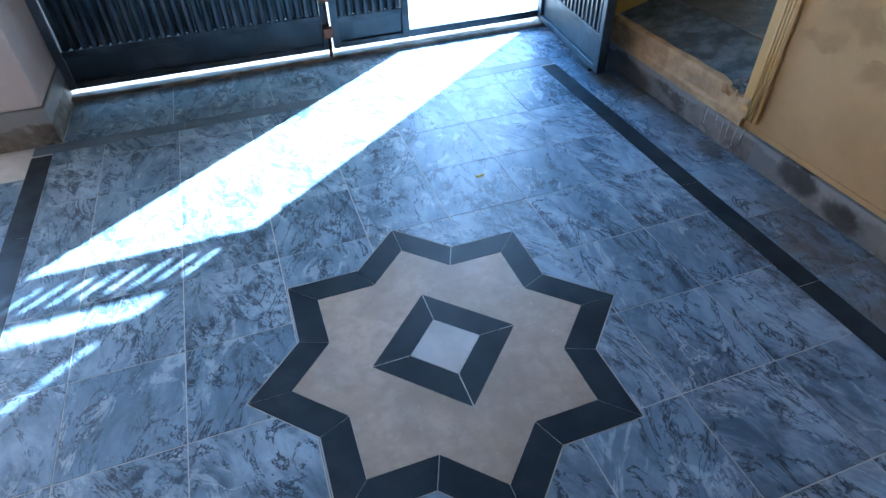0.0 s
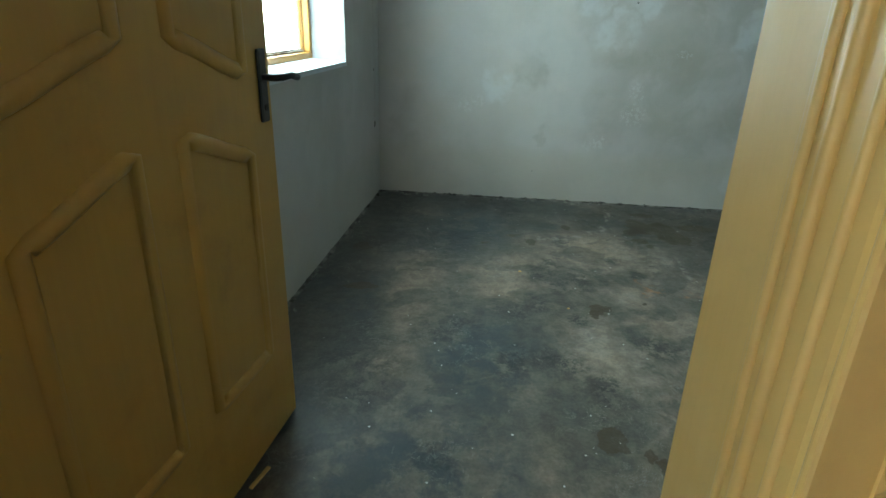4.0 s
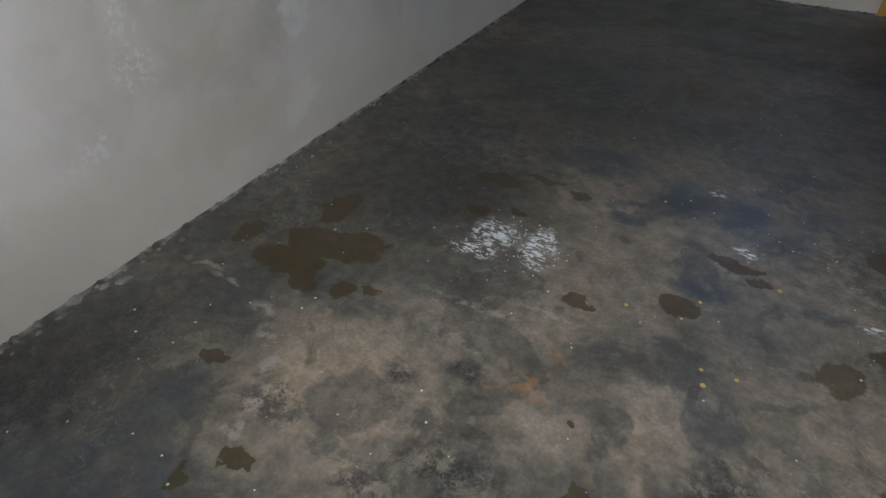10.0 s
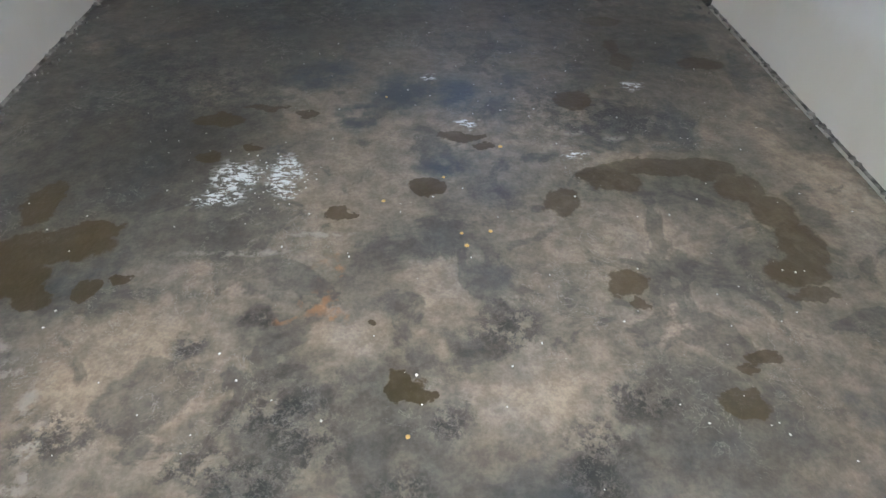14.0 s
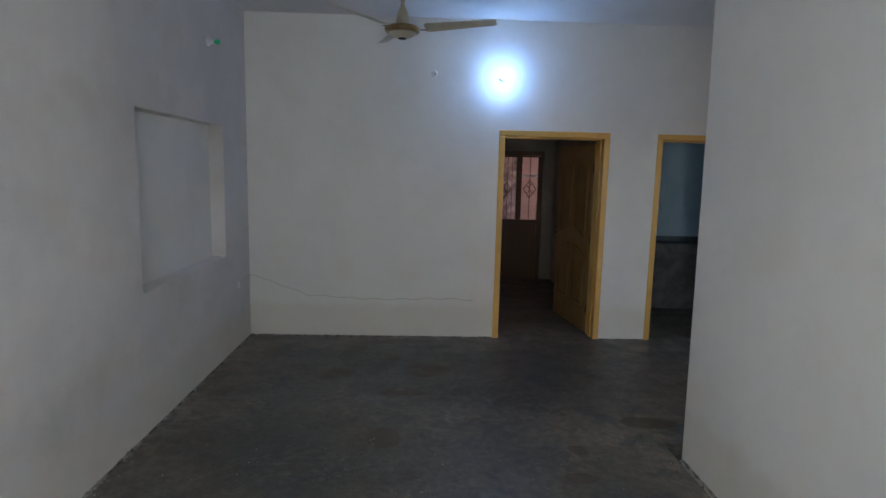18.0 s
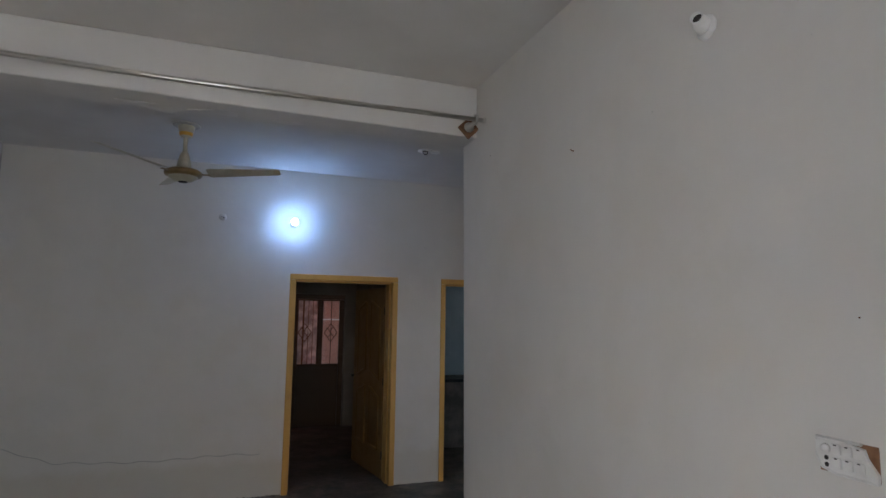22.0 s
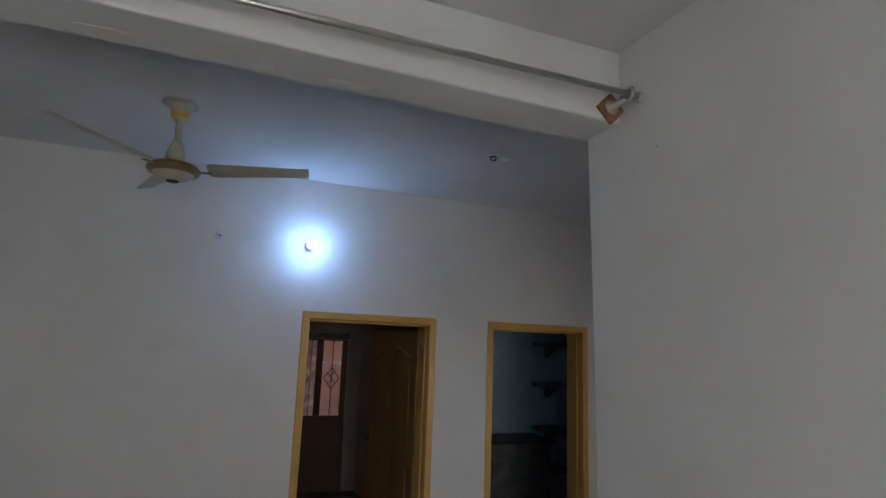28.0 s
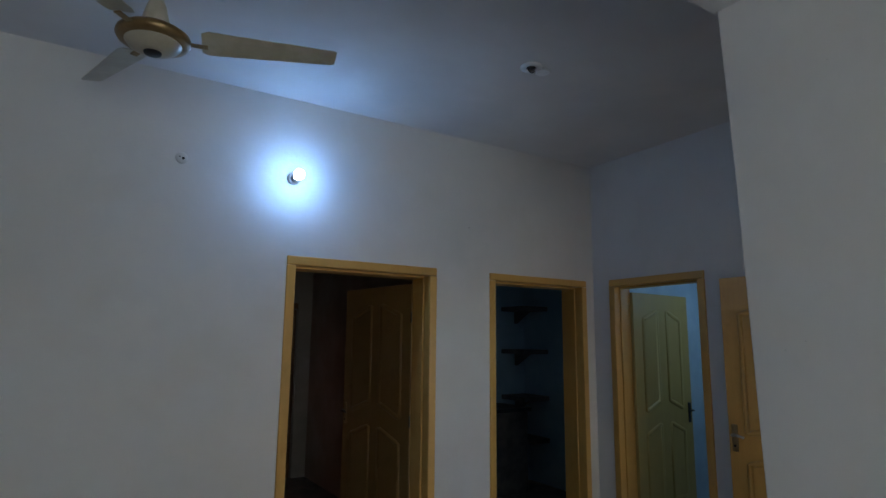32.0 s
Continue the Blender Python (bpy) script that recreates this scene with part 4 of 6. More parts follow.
def panel_outline(w, x0, x1, lo, hi, lift):
    """Outline of a raised panel; lo and hi are (height, curved?)."""
    pts, n = [], 12
    for k in range(n + 1):
        x = x0 + (x1 - x0) * k / n
        pts.append((x, arch(x, w, lo[0], lift) if lo[1] else lo[0]))
    for k in range(n + 1):
        x = x1 + (x0 - x1) * k / n
        pts.append((x, arch(x, w, hi[0], lift) if hi[1] else hi[0]))
    return pts


def moulding(outline, y, side, r=0.019):
    """A low half-round bead along the closed outline, on the face at depth y."""
    bm = bmesh.new()
    n, k = len(outline), 9
    rings = []
    for i in range(n):
        (xa, za), (x, z), (xb, zb) = outline[i - 1], outline[i], outline[(i + 1) % n]
        d = Vector((xb - xa, 0, zb - za))
        d = d.normalized() if d.length > 1e-6 else Vector((1, 0, 0))
        ring = []
        for q in range(k):
            t = math.pi * q / (k - 1)
            u, h = r * math.cos(t), r * 0.62 * math.sin(t) ** 1.3 - 0.0006
            ring.append(bm.verts.new((x - d.z * u, y + side * h, z + d.x * u)))
        rings.append(ring)
    for a, b in zip(rings, rings[1:] + rings[:1]):
        for q in range(k - 1):
            bm.faces.new((a[q], a[q + 1], b[q + 1], b[q]))
    bmesh.ops.remove_doubles(bm, verts=bm.verts, dist=1e-6)
    bmesh.ops.recalc_face_normals(bm, faces=bm.faces)
    return bm


def handle_set(parent, x, z, y, side, flip, metal, plate):
    p = part("handle_plate", box((x - 0.02, min(y, y + side * 0.008), z - 0.07), (x + 0.02, max(y, y + side * 0.008), z + 0.10), 0.006), plate, parent, "worn metal handle plate")
    c, s = y + side * 0.008, side
    pts = [(x, c, z + 0.035), (x, c + s * 0.03, z + 0.035), (x + flip * 0.012, c + s * 0.045, z + 0.036),
           (x + flip * 0.05, c + s * 0.048, z + 0.038), (x + flip * 0.09, c + s * 0.046, z + 0.030)]
    part("lever", tube(pts, 0.0085, 8), metal, p, "lever handle", True)
    part("keyhole", lathe([(0, 0), (0.008, 0), (0.008, 0.003), (0, 0.003)], 12,
                          pose(x, c, z - 0.035, 90 if side < 0 else -90)), M_HOLE, p)


def door_leaf(name, label, w, h, at, rz, material, group, metal=None, plate=None, thick=0.038, flip=False):
    """A moulded four-panel door leaf: hinge at the origin, leaf along +x, faces at y = 0 and y = -thick."""
    d = thing(name, label, "door", group, at, rz)
    part("leaf", box((0, -thick, 0.008), (w, 0, h), 0.003), material, d)
    m, gap = 0.13, 0.14
    for side, y in ((1, 0.0), (-1, -thick)):
        for x0, x1 in ((m, w / 2 - gap / 2), (w / 2 + gap / 2, w - m)):
            for lo, hi in (((0.285, False), (0.912, True)), ((1.10, True), (1.86, True))):
                o = panel_outline(w, x0, x1, lo, hi, 0.095)
                part("panel_moulding", moulding(o, y, side), material, d, "", True)
                q = [(x0 + 0.02 + (x - x0) * (x1 - x0 - 0.04) / (x1 - x0), lo[0] + 0.02 + (z - lo[0]) * 0.955) for x, z in o]
                bm = bmesh.new()
                a = [bm.verts.new((x, y - side * 0.001, z)) for x, z in o]
                b = [bm.verts.new((x, y + side * 0.0012, z)) for x, z in q]
                for k in range(len(a)):
                    j = (k + 1) % len(a)
                    bm.faces.new((a[k], a[j], b[j], b[k]))
                bm.faces.new(b)
                bmesh.ops.recalc_face_normals(bm, faces=bm.faces)
                part("panel_field", bm, material, d)
        handle_set(d, w - 0.045, 0.96, y, side, 1 if flip else -1, metal or M_BLACK, plate or M_BRASS)
    for z in (0.25, 1.0, 1.75):
        part("hinge", lathe([(0, -0.04), (0.007, -0.04), (0.007, 0.04), (0, 0.04)], 10, pose(-0.006, 0.004, z)), M_BLACK, d, "steel butt hinge", True)
    return d


def door_frame(name, label, w_out, h_out, jamb, depth, at, rz, group="door frames"):
    """A painted frame: two jambs and a head, each with a rebate; along x, front face at y = 0, depth to +y."""
    d = tagged(new(name), label, "door frame", group, "structure")
    d.matrix_basis = pose(*at, 0, 0, rz)
    for n, x0, x1, xr in (("jamb", 0, jamb, 1), ("jamb", w_out - jamb, w_out, -1)):
        bm = box((x0, 0, 0), (x1, depth, h_out - jamb), 0.006)
        e = x1 if xr > 0 else x0
        add_box(bm, (min(e, e + xr * 0.012), depth * 0.35, 0), (max(e, e + xr * 0.012), depth - 0.002, h_out - jamb), 0.002)
        part(n, bm, M_FRAME, d)
    bm = box((0, 0.001, h_out - jamb + 0.001), (w_out, depth - 0.001, h_out), 0.006)
    add_box(bm, (jamb, depth * 0.35, h_out - jamb - 0.012), (w_out - jamb, depth - 0.003, h_out - jamb + 0.002), 0.002)
    part("head", bm, M_FRAME, d)
    return d


# hall doorways; each frame stands 12 mm proud of the wall
door_frame("door_frame", "ochre painted wooden door frame", 1.10, 2.10, 0.058, 0.24, (1.095, Y_S + 0.012, F), 180)
door_leaf("door_1", "darker mustard panelled wooden door standing open into the back room", 0.94, 2.0, (0.075, Y_S - 0.222, F), -82, M_DARK_MUSTARD, "panelled doors")
door_frame("door_frame", "ochre painted wooden door frame", 1.03, 2.10, 0.055, 0.24, (-0.483, Y_S + 0.012, F), 180)
door_frame("door_frame", "ochre painted wooden door frame", 0.882, 2.10, 0.058, 0.18, (X_HW + 0.012, -3.404, F), 90)
door_leaf("door_2", "pale olive panelled bathroom door standing wide open", 0.78, 2.0, (X_HW - 0.165, -3.345, F), 183, M_GREEN_DOOR, "panelled doors", M_BLACK, M_BLACK)
door_leaf("door_3", "mustard panelled door folded back against the hall wall", 0.98, 2.02, (X_HW + 0.095, -1.385, F), -91, M_FRAME, "panelled doors", M_CHROME, M_BRASS)

door_frame("door_frame", "ochre painted wooden door frame", 1.06, 2.10, 0.055, 0.24, (-1.54, -1.217, F), 0)

# entrance: frame inside the wall, fluted architrave on the porch side
fr = tagged(new("entrance_frame"), "ochre painted wooden entrance frame", "door frame", "door frames", "structure")
# porch light put into the enamel: south jambs pale, north jamb darker
part("jamb", box((-0.014, 1.46, 0.236), (0.10, 1.522, 2.36), 0.006), M_TRIM, fr)
part("jamb", box((0.104, 1.490, 0.262), (0.235, 1.510, 2.36), 0.006), M_TRIM, fr)
part("jamb", box((-0.014, 2.425, 0.236), (0.19, 2.49, 2.36), 0.006), M_DOOR, fr)
for bx, br in ((0.012, 0.005), (0.048, 0.007), (0.078, 0.005)):
    part("jamb_bead", tube([(bx, 1.5222, 0.24), (bx, 1.5222, 2.358)], br, 10), M_TRIM, fr, "", True)
part("head", box((-0.014, 1.47, 2.361), (0.19, 2.49, 2.425), 0.006), M_FRAME, fr)
bm = bmesh.new()
rows, steps = [], 90
for k in range(steps + 1):
    yy = 1.485 + 0.99 * k / steps
    chip_in = 0.024 * math.exp(-((yy - 1.575) / 0.045) ** 2)
    row = []
    for q, (px, pz) in enumerate(((0.010, 0.112), (-0.030, 0.114), (-0.035, 0.124), (-0.034, 0.146), (-0.024, 0.156), (-0.022, 0.196), (-0.027, 0.204), (-0.027, 0.226), (-0.020, 0.238), (0.012, 0.2385))):
        n1 = noise.noise(Vector((yy * 11.0, q * 1.7, 0.3)))
        n2 = noise.noise(Vector((yy * 47.0, q * 2.9, 5.3)))
        cut = chip_in * (q >= 6) * (1.0 + n2)
        row.append(bm.verts.new((px + 0.0035 * n1 + 0.002 * n2 + cut * 0.8 * (q < 9), yy, pz + 0.003 * n1 + 0.0015 * n2 - cut)))
    rows.append(row)
for ra, rb in zip(rows, rows[1:]):
    for q in range(9):
        bm.faces.new((ra[q], rb[q], rb[q + 1], ra[q + 1]))
bm.faces.new(rows[0])
bm.faces.new(rows[-1][::-1])
bmesh.ops.recalc_face_normals(bm, faces=bm.faces)
part("sill_board", bm, M_SILL, fr, "chipped ochre threshold board")
door_leaf("entrance_door", "mustard panelled wooden door standing open into the room", 0.90, 2.03, (0.195, 2.409, F + 0.002), -3.7, M_DOOR, "panelled doors", M_BLACK, M_BLACK, flip=True)


def architrave(y0, y1, z0, z1, x):
    """A fluted architrave with carved diamond blocks along a vertical strip."""
    a = tagged(new("architrave"), "fluted ochre architrave with carved diamond blocks", "architrave", "entrance architraves", "structure")
    part("backing", box((x, y0, z0), (-0.012, y1, z1), 0.004), M_TRIM, a)
    n = 4
    y1 = y0 + 0.062
    part("edge_bead", box((x - 0.006, y0, z0), (x - 0.0005, y0 + 0.006, z1), 0.002), M_TRIM, a)
    p = (y1 - y0 - 0.008) / n
    blocks = [(0.752, 0.929), (1.154, 1.32), (1.56, 1.73), (1.96, 2.13)]
    edges = [z0]
    for b0, b1 in blocks:
        edges += [b0, b1]
    edges.append(z1)
    for i in range(0, len(edges) - 1, 2):
        for k in range(n):
            yc = y0 + 0.007 + p * (k + 0.5)
            bm = tube([(x, yc, edges[i]), (x, yc, edges[i + 1])], p * 0.48, 12)
            for v in bm.verts:
                v.co.x = x + (v.co.x - x) * 0.75
            part("reed", bm, M_TRIM, a, "", True)
    for b0, b1 in blocks:
        rows = max(2, round((b1 - b0) / 0.0150))
        q = (b1 - b0) / rows
        for r in range(rows):
            for k in range(n):
                ya, za = y0 + 0.007 + p * k, b0 + q * r
                bm = bmesh.new()
                c = [bm.verts.new(v) for v in ((x - 0.003, ya, za), (x - 0.003, ya + p, za), (x - 0.003, ya + p, za + q), (x - 0.003, ya, za + q))]
                t = bm.verts.new((x - 0.0050, ya + p / 2, za + q / 2))
                e = [bm.verts.new((x + 0.001, v.co.y, v.co.z)) for v in c]
                for j in range(4):
                    bm.faces.new((c[j], c[(j + 1) % 4], t))
                    bm.faces.new((e[j], e[(j + 1) % 4], c[(j + 1) % 4], c[j]))
                bm.faces.new(e[::-1])
                bmesh.ops.recalc_face_normals(bm, faces=bm.faces)
                part("diamond_stud", bm, M_TRIM, a)
    return a


architrave(1.422, 1.522, 0.152, 2.44, -0.022)
architrave(2.44, 2.535, 0.152, 2.44, -0.022)

# ---- north window ----
win = tagged(new("window_1"), "ochre wooden window with dusty panes and diamond-etched upper lights", "window", "", "structure")
WY0, WY1 = 2.765, 2.83
for n, a, b in (("window_post", (2.71, WY0, 1.272), (2.79, WY1, 2.46)), ("window_post", (1.835, WY0, 1.272), (1.905, WY1, 2.46)),
                ("window_post", (0.95, WY0, 1.272), (1.03, WY1, 2.46)), ("window_rail", (0.95, WY0 + 0.001, 1.215), (2.79, WY1, 1.271)),
                ("window_rail", (1.031, WY0 + 0.001, 2.405), (1.834, WY1 - 0.001, 2.46)), ("window_rail", (1.906, WY0 + 0.001, 2.405), (2.709, WY1 - 0.001, 2.46)),
                ("window_rail", (1.031, WY0 + 0.002, 1.657), (1.834, WY1, 1.717)), ("window_rail", (1.906, WY0 + 0.002, 1.657), (2.709, WY1, 1.717))):
    part(n, box(a, b, 0.004), M_FRAME, win)


def rim(name, x0, x1, z0, z1, w, y0, y1, foot=None, bevel=0.002):
    """Four members round an opening, butted at the corners; foot is another finish for the lowest one."""
    for k, (a, b) in enumerate((((x0, y0, z0), (x1, y1, z0 + w)), ((x0, y0, z1 - w), (x1, y1, z1)),
                                ((x0, y0, z0 + w + 0.0005), (x0 + w, y1, z1 - w - 0.0005)), ((x1 - w, y0, z0 + w + 0.0005), (x1, y1, z1 - w - 0.0005)))):
        part(name, box(a, b, bevel), foot if foot and k == 0 else M_FRAME, win)


for x0, x1 in ((1.031, 1.834), (1.906, 2.709)):
    # lower light: glass held far back in the frame by a stepped bead
    rim("glazing_bead", x0, x1, 1.272, 1.656, 0.009, 2.799, 2.829, M_BEAD)
    rim("inner_bead", x0 + 0.0095, x1 - 0.0095, 1.2815, 1.6465, 0.006, 2.807, 2.828, M_BEAD, 0.001)
    part("pane", box((x0 + 0.01, 2.814, 1.282), (x1 - 0.01, 2.818, 1.646)), M_GLASS, win).visible_shadow = False
    # upper light: a closed casement a little behind the frame
    rim("sash", x0 + 0.004, x1 - 0.004, 1.7195, 2.4015, 0.018, 2.773, 2.822)
    rim("glazing_bead", x0 + 0.0225, x1 - 0.0225, 1.738, 2.383, 0.011, 2.784, 2.808)
    part("pane", box((x0 + 0.023, 2.809, 1.7385), (x1 - 0.023, 2.813, 2.3825)), M_FROST, win).visible_shadow = False
    e0, e1 = x0 + 0.034, x1 - 0.034
    for k in range(-4, 10):
        for sgn in (1, -1):
            xa = e0 + k * 0.12
            az, bz = (1.75, 2.37) if sgn > 0 else (2.37, 1.75)
            bx = xa + 0.465
            lo, hi = max(xa, e0), min(bx, e1)
            if hi - lo > 0.03:
                part("etched_line", tube([(x, 2.8075, az + (x - xa) * (bz - az) / (bx - xa)) for x in (lo, hi)], 0.0022, 4), M_WHITE_ST, win)
bm = box((0.95, Y_N - 0.004, 1.205), (2.79, 2.7645, 1.226))
for v in bm.verts:
    v.co.z += 0.017 if v.co.y > 2.7 and v.co.z > 1.22 else 0.0
structure("window_sill", bm, M_REVEAL, "white painted window sill", "sill")
for n, x0, x1 in (("window_reveal", 2.7905, 2.738), ("window_reveal_far", 0.9495, 1.002)):
    bm = prism([(x0, Y_N + 0.002), (x1, 2.7645), (x0, 2.7645)], 1.222, 2.455)
    bmesh.ops.recalc_face_normals(bm, faces=bm.faces)
    structure(n, bm, M_REVEAL, "white painted window reveal splayed towards the room", "reveal")

# ---- porch: gate ----


def bars(x0, x1, z0, z1, pitch, y, r, parent, name, material):
    n = int((x1 - x0) / pitch)
    bm0 = tube([(0, 0, z0), (0, 0, z1)], r, 6)
    first = part(name, bm0, material, parent)
    first.location = (x0 + (x1 - x0) * 0.5 / n, y, 0)
    for k in range(1, n):
        o = first.copy()
        scene.collection.objects.link(o)
        o.location = (x0 + (x1 - x0) * (k + 0.5) / n, y, 0)


def gate_panel(parent, x0, x1, y, z_top, foot=0.195):
    """A steel panel: solid foot plate, ribbed field of upright bars on a sheet, and a frame."""
    part("foot_plate", box((x0, y - 0.004, 0.075), (x1, y + 0.012, foot), 0.003), M_GATE_PLATE, parent, "scuffed steel foot plate")
    part("rail", box((x0, y - 0.02, 0.045), (x1, y + 0.02, 0.075), 0.003), M_GATE, parent)
    part("rail", box((x0, y - 0.02, foot + 0.001), (x1, y + 0.02, foot + 0.03), 0.003), M_GATE, parent)
    part("rail", box((x0, y - 0.02, z_top - 0.04), (x1, y + 0.02, z_top), 0.003), M_GATE, parent)
    for a, b in ((x0 - 0.04, x0 - 0.001), (x1 + 0.001, x1 + 0.04)):
        part("stile", box((a, y - 0.022, 0.045), (b, y + 0.022, z_top), 0.003), M_GATE, parent)
    part("sheet", box((x0, y + 0.008, foot + 0.031), (x1, y + 0.011, z_top - 0.04)), M_GATE, parent)
    bars(x0, x1, foot + 0.031, z_top - 0.04, 0.042, y - 0.004, 0.0165, parent, "upright_bar", M_GATE)


GY = 3.04
gate = thing("gate", "dark blue steel gate leaf with upright ribs", "gate", "gate leaves")
gate_panel(gate, -2.56, -1.36, GY, 2.2)
leaf2 = thing("gate", "dark blue steel gate leaf with an open wicket doorway", "gate", "gate leaves")
gate_panel(leaf2, -1.27, -0.93, GY, 1.77, 0.175)
part("rail", box((-1.31, GY - 0.022, 1.771), (-0.06, GY + 0.022, 1.81), 0.003), M_GATE, leaf2)
part("rail", box((-0.888, GY - 0.02, 0.045), (-0.10, GY + 0.02, 0.085), 0.003), M_GATE, leaf2)
part("stile", box((-0.10, GY - 0.022, 0.045), (-0.055, GY + 0.022, 1.77), 0.003), M_GATE, leaf2)
part("stile", box((-1.31, GY - 0.02, 1.811), (-1.28, GY + 0.02, 3.0), 0.003), M_GATE, leaf2)
part("stile", box((-0.10, GY - 0.02, 1.811), (-0.04, GY + 0.02, 3.0), 0.003), M_GATE, leaf2)
bars(-1.27, -0.10, 1.811, 1.975, 0.075, GY, 0.019, leaf2, "top_bar", M_GATE)
part("rail", box((-1.279, GY - 0.02, 1.975), (-0.101, GY + 0.02, 2.012), 0.003), M_GATE, leaf2)
part("rail", box((-1.279, GY - 0.02, 2.15), (-0.101, GY + 0.02, 2.20), 0.003), M_GATE, leaf2)
part("sheet", box((-1.279, GY - 0.004, 2.201), (-0.165, GY + 0.004, 3.0)), M_GATE, leaf2)
bolt = part("drop_bolt", tube([(-1.335, GY - 0.045, 0.0), (-1.335, GY - 0.045, 0.44), (-1.335, GY - 0.05, 0.47), (-1.30, GY - 0.06, 0.475)], 0.011, 8), M_RUST, leaf2, "rusty drop bolt", True)
for z in (0.12, 0.30):
    part("bolt_guide", box((-1.36, GY - 0.066, z), (-1.31, GY - 0.023, z + 0.05), 0.004), M_RUST, leaf2, "rusty bolt guide")
wick = thing("wicket_gate", "blue-black ribbed steel wicket gate swung open inward", "gate", "gate leaves", (-0.10, GY - 0.035, 0), 264)
gate_panel(wick, 0.04, 0.745, 0.0, 1.74, 0.195)
part("pivot_block", box((0.60, -0.01, 0.012), (0.68, 0.03, 0.044), 0.004), M_RUBBER, wick)
structure("gate_threshold", box((-2.62, 2.985, -0.001), (-0.013, 3.24, 0.02), 0.006), M_GRIMY, "grimy brown cement strip under the gate", "threshold")

# skirting slabs along the porch wall
sk = tagged(new("skirting"), "stained stone skirting slabs along the porch wall", "skirting", "", "structure")
y = -0.9
random.seed(11)
while y < 3.0:
    w = random.uniform(0.26, 0.34)
    e = min(y + w, 3.0)
    part("skirting_slab", box((-0.030 - random.uniform(0, 0.003), y, 0.002), (-0.013, e, 0.118 + random.uniform(-0.004, 0.004)), 0.003), M_SKIRT, sk)
    y = e
bm = box((-0.022, -0.9, 0.119), (-0.013, 1.41, 0.14), 0.004)
for v in bm.verts:
    v.co.z += 0.006 * math.sin(v.co.y * 9)
part("skirting_fillet", bm, M_OCHRE_WALL, sk)

# wall socket
so = thing("wall_socket", "white plastic power socket on the ochre porch wall", "socket")
part("faceplate", box((-0.024, 0.382, 0.545), (-0.0125, 0.468, 0.628), 0.004), M_PLASTIC, so)
part("rocker_switch", box((-0.030, 0.39, 0.592), (-0.0245, 0.412, 0.616), 0.002), M_PLASTIC, so)
for dy, dz, r in ((0.44, 0.605, 0.005), (0.428, 0.585, 0.004), (0.45, 0.583, 0.004), (0.44, 0.57, 0.006), (0.425, 0.557, 0.005), (0.453, 0.556, 0.005)):
    r *= 0.62
    part("pin_hole", lathe([(0, 0), (r, 0), (r, 0.002), (0, 0.002)], 10, pose(-0.0235, dy, dz, 0, -90)), M_HOLE, so)
part("chipped_edge", box((-0.019, 0.470, 0.54), (-0.0125, 0.482, 0.632), 0.003), M_OCHRE_WALL, so)

# hanging flex with plug
fx = thing("power_cord", "black rubber cord with a two-pin plug hanging on the wall", "cord")
pts = [(-0.02 - 0.012 * math.sin(k * 0.55), 0.262 + 0.022 * math.sin(k * 0.42) - 0.008 * math.sin(k * 1.1) - 0.05 * max(0, k - 16) / 8, 0.335 + k * 0.105) for k in range(26)]
part("flex", tube(pts, 0.0055, 8), M_RUBBER, fx, "", True)
part("plug_body", lathe([(0, 0.065), (0.008, 0.06), (0.012, 0.035), (0.02, 0.02), (0.021, 0.0), (0, -0.002)], 14, pose(-0.032, 0.266, 0.285, 8, 0, 0)), M_RUBBER, fx, "", True)
for s in (-1, 1):
    part("plug_pin", tube([(-0.032, 0.264 + s * 0.009, 0.284), (-0.032, 0.262 + s * 0.009, 0.262)], 0.0028, 6), M_CHROME, fx)

# fallen leaf on the tiles
lf = thing("fallen_leaf", "small yellow leaf lying on the marble tiles", "leaf", at=(-1.03, 1.70, 0.001))
bm = bmesh.new()
ring = [bm.verts.new((0.018 * math.cos(t) * (1 + 0.5 * math.cos(t)), 0.008 * math.sin(t), 0.003 + 0.004 * math.cos(2 * t))) for t in (2 * math.pi * k / 14 for k in range(14))]
bm.faces.new(ring)
r = bmesh.ops.extrude_face_region(bm, geom=bm.faces[:])
for v in r["geom"]:
    if isinstance(v, bmesh.types.BMVert):
        v.co.z -= 0.001
part("blade", bm, M_LEAF, lf)

# ---- front room and hall fittings ----


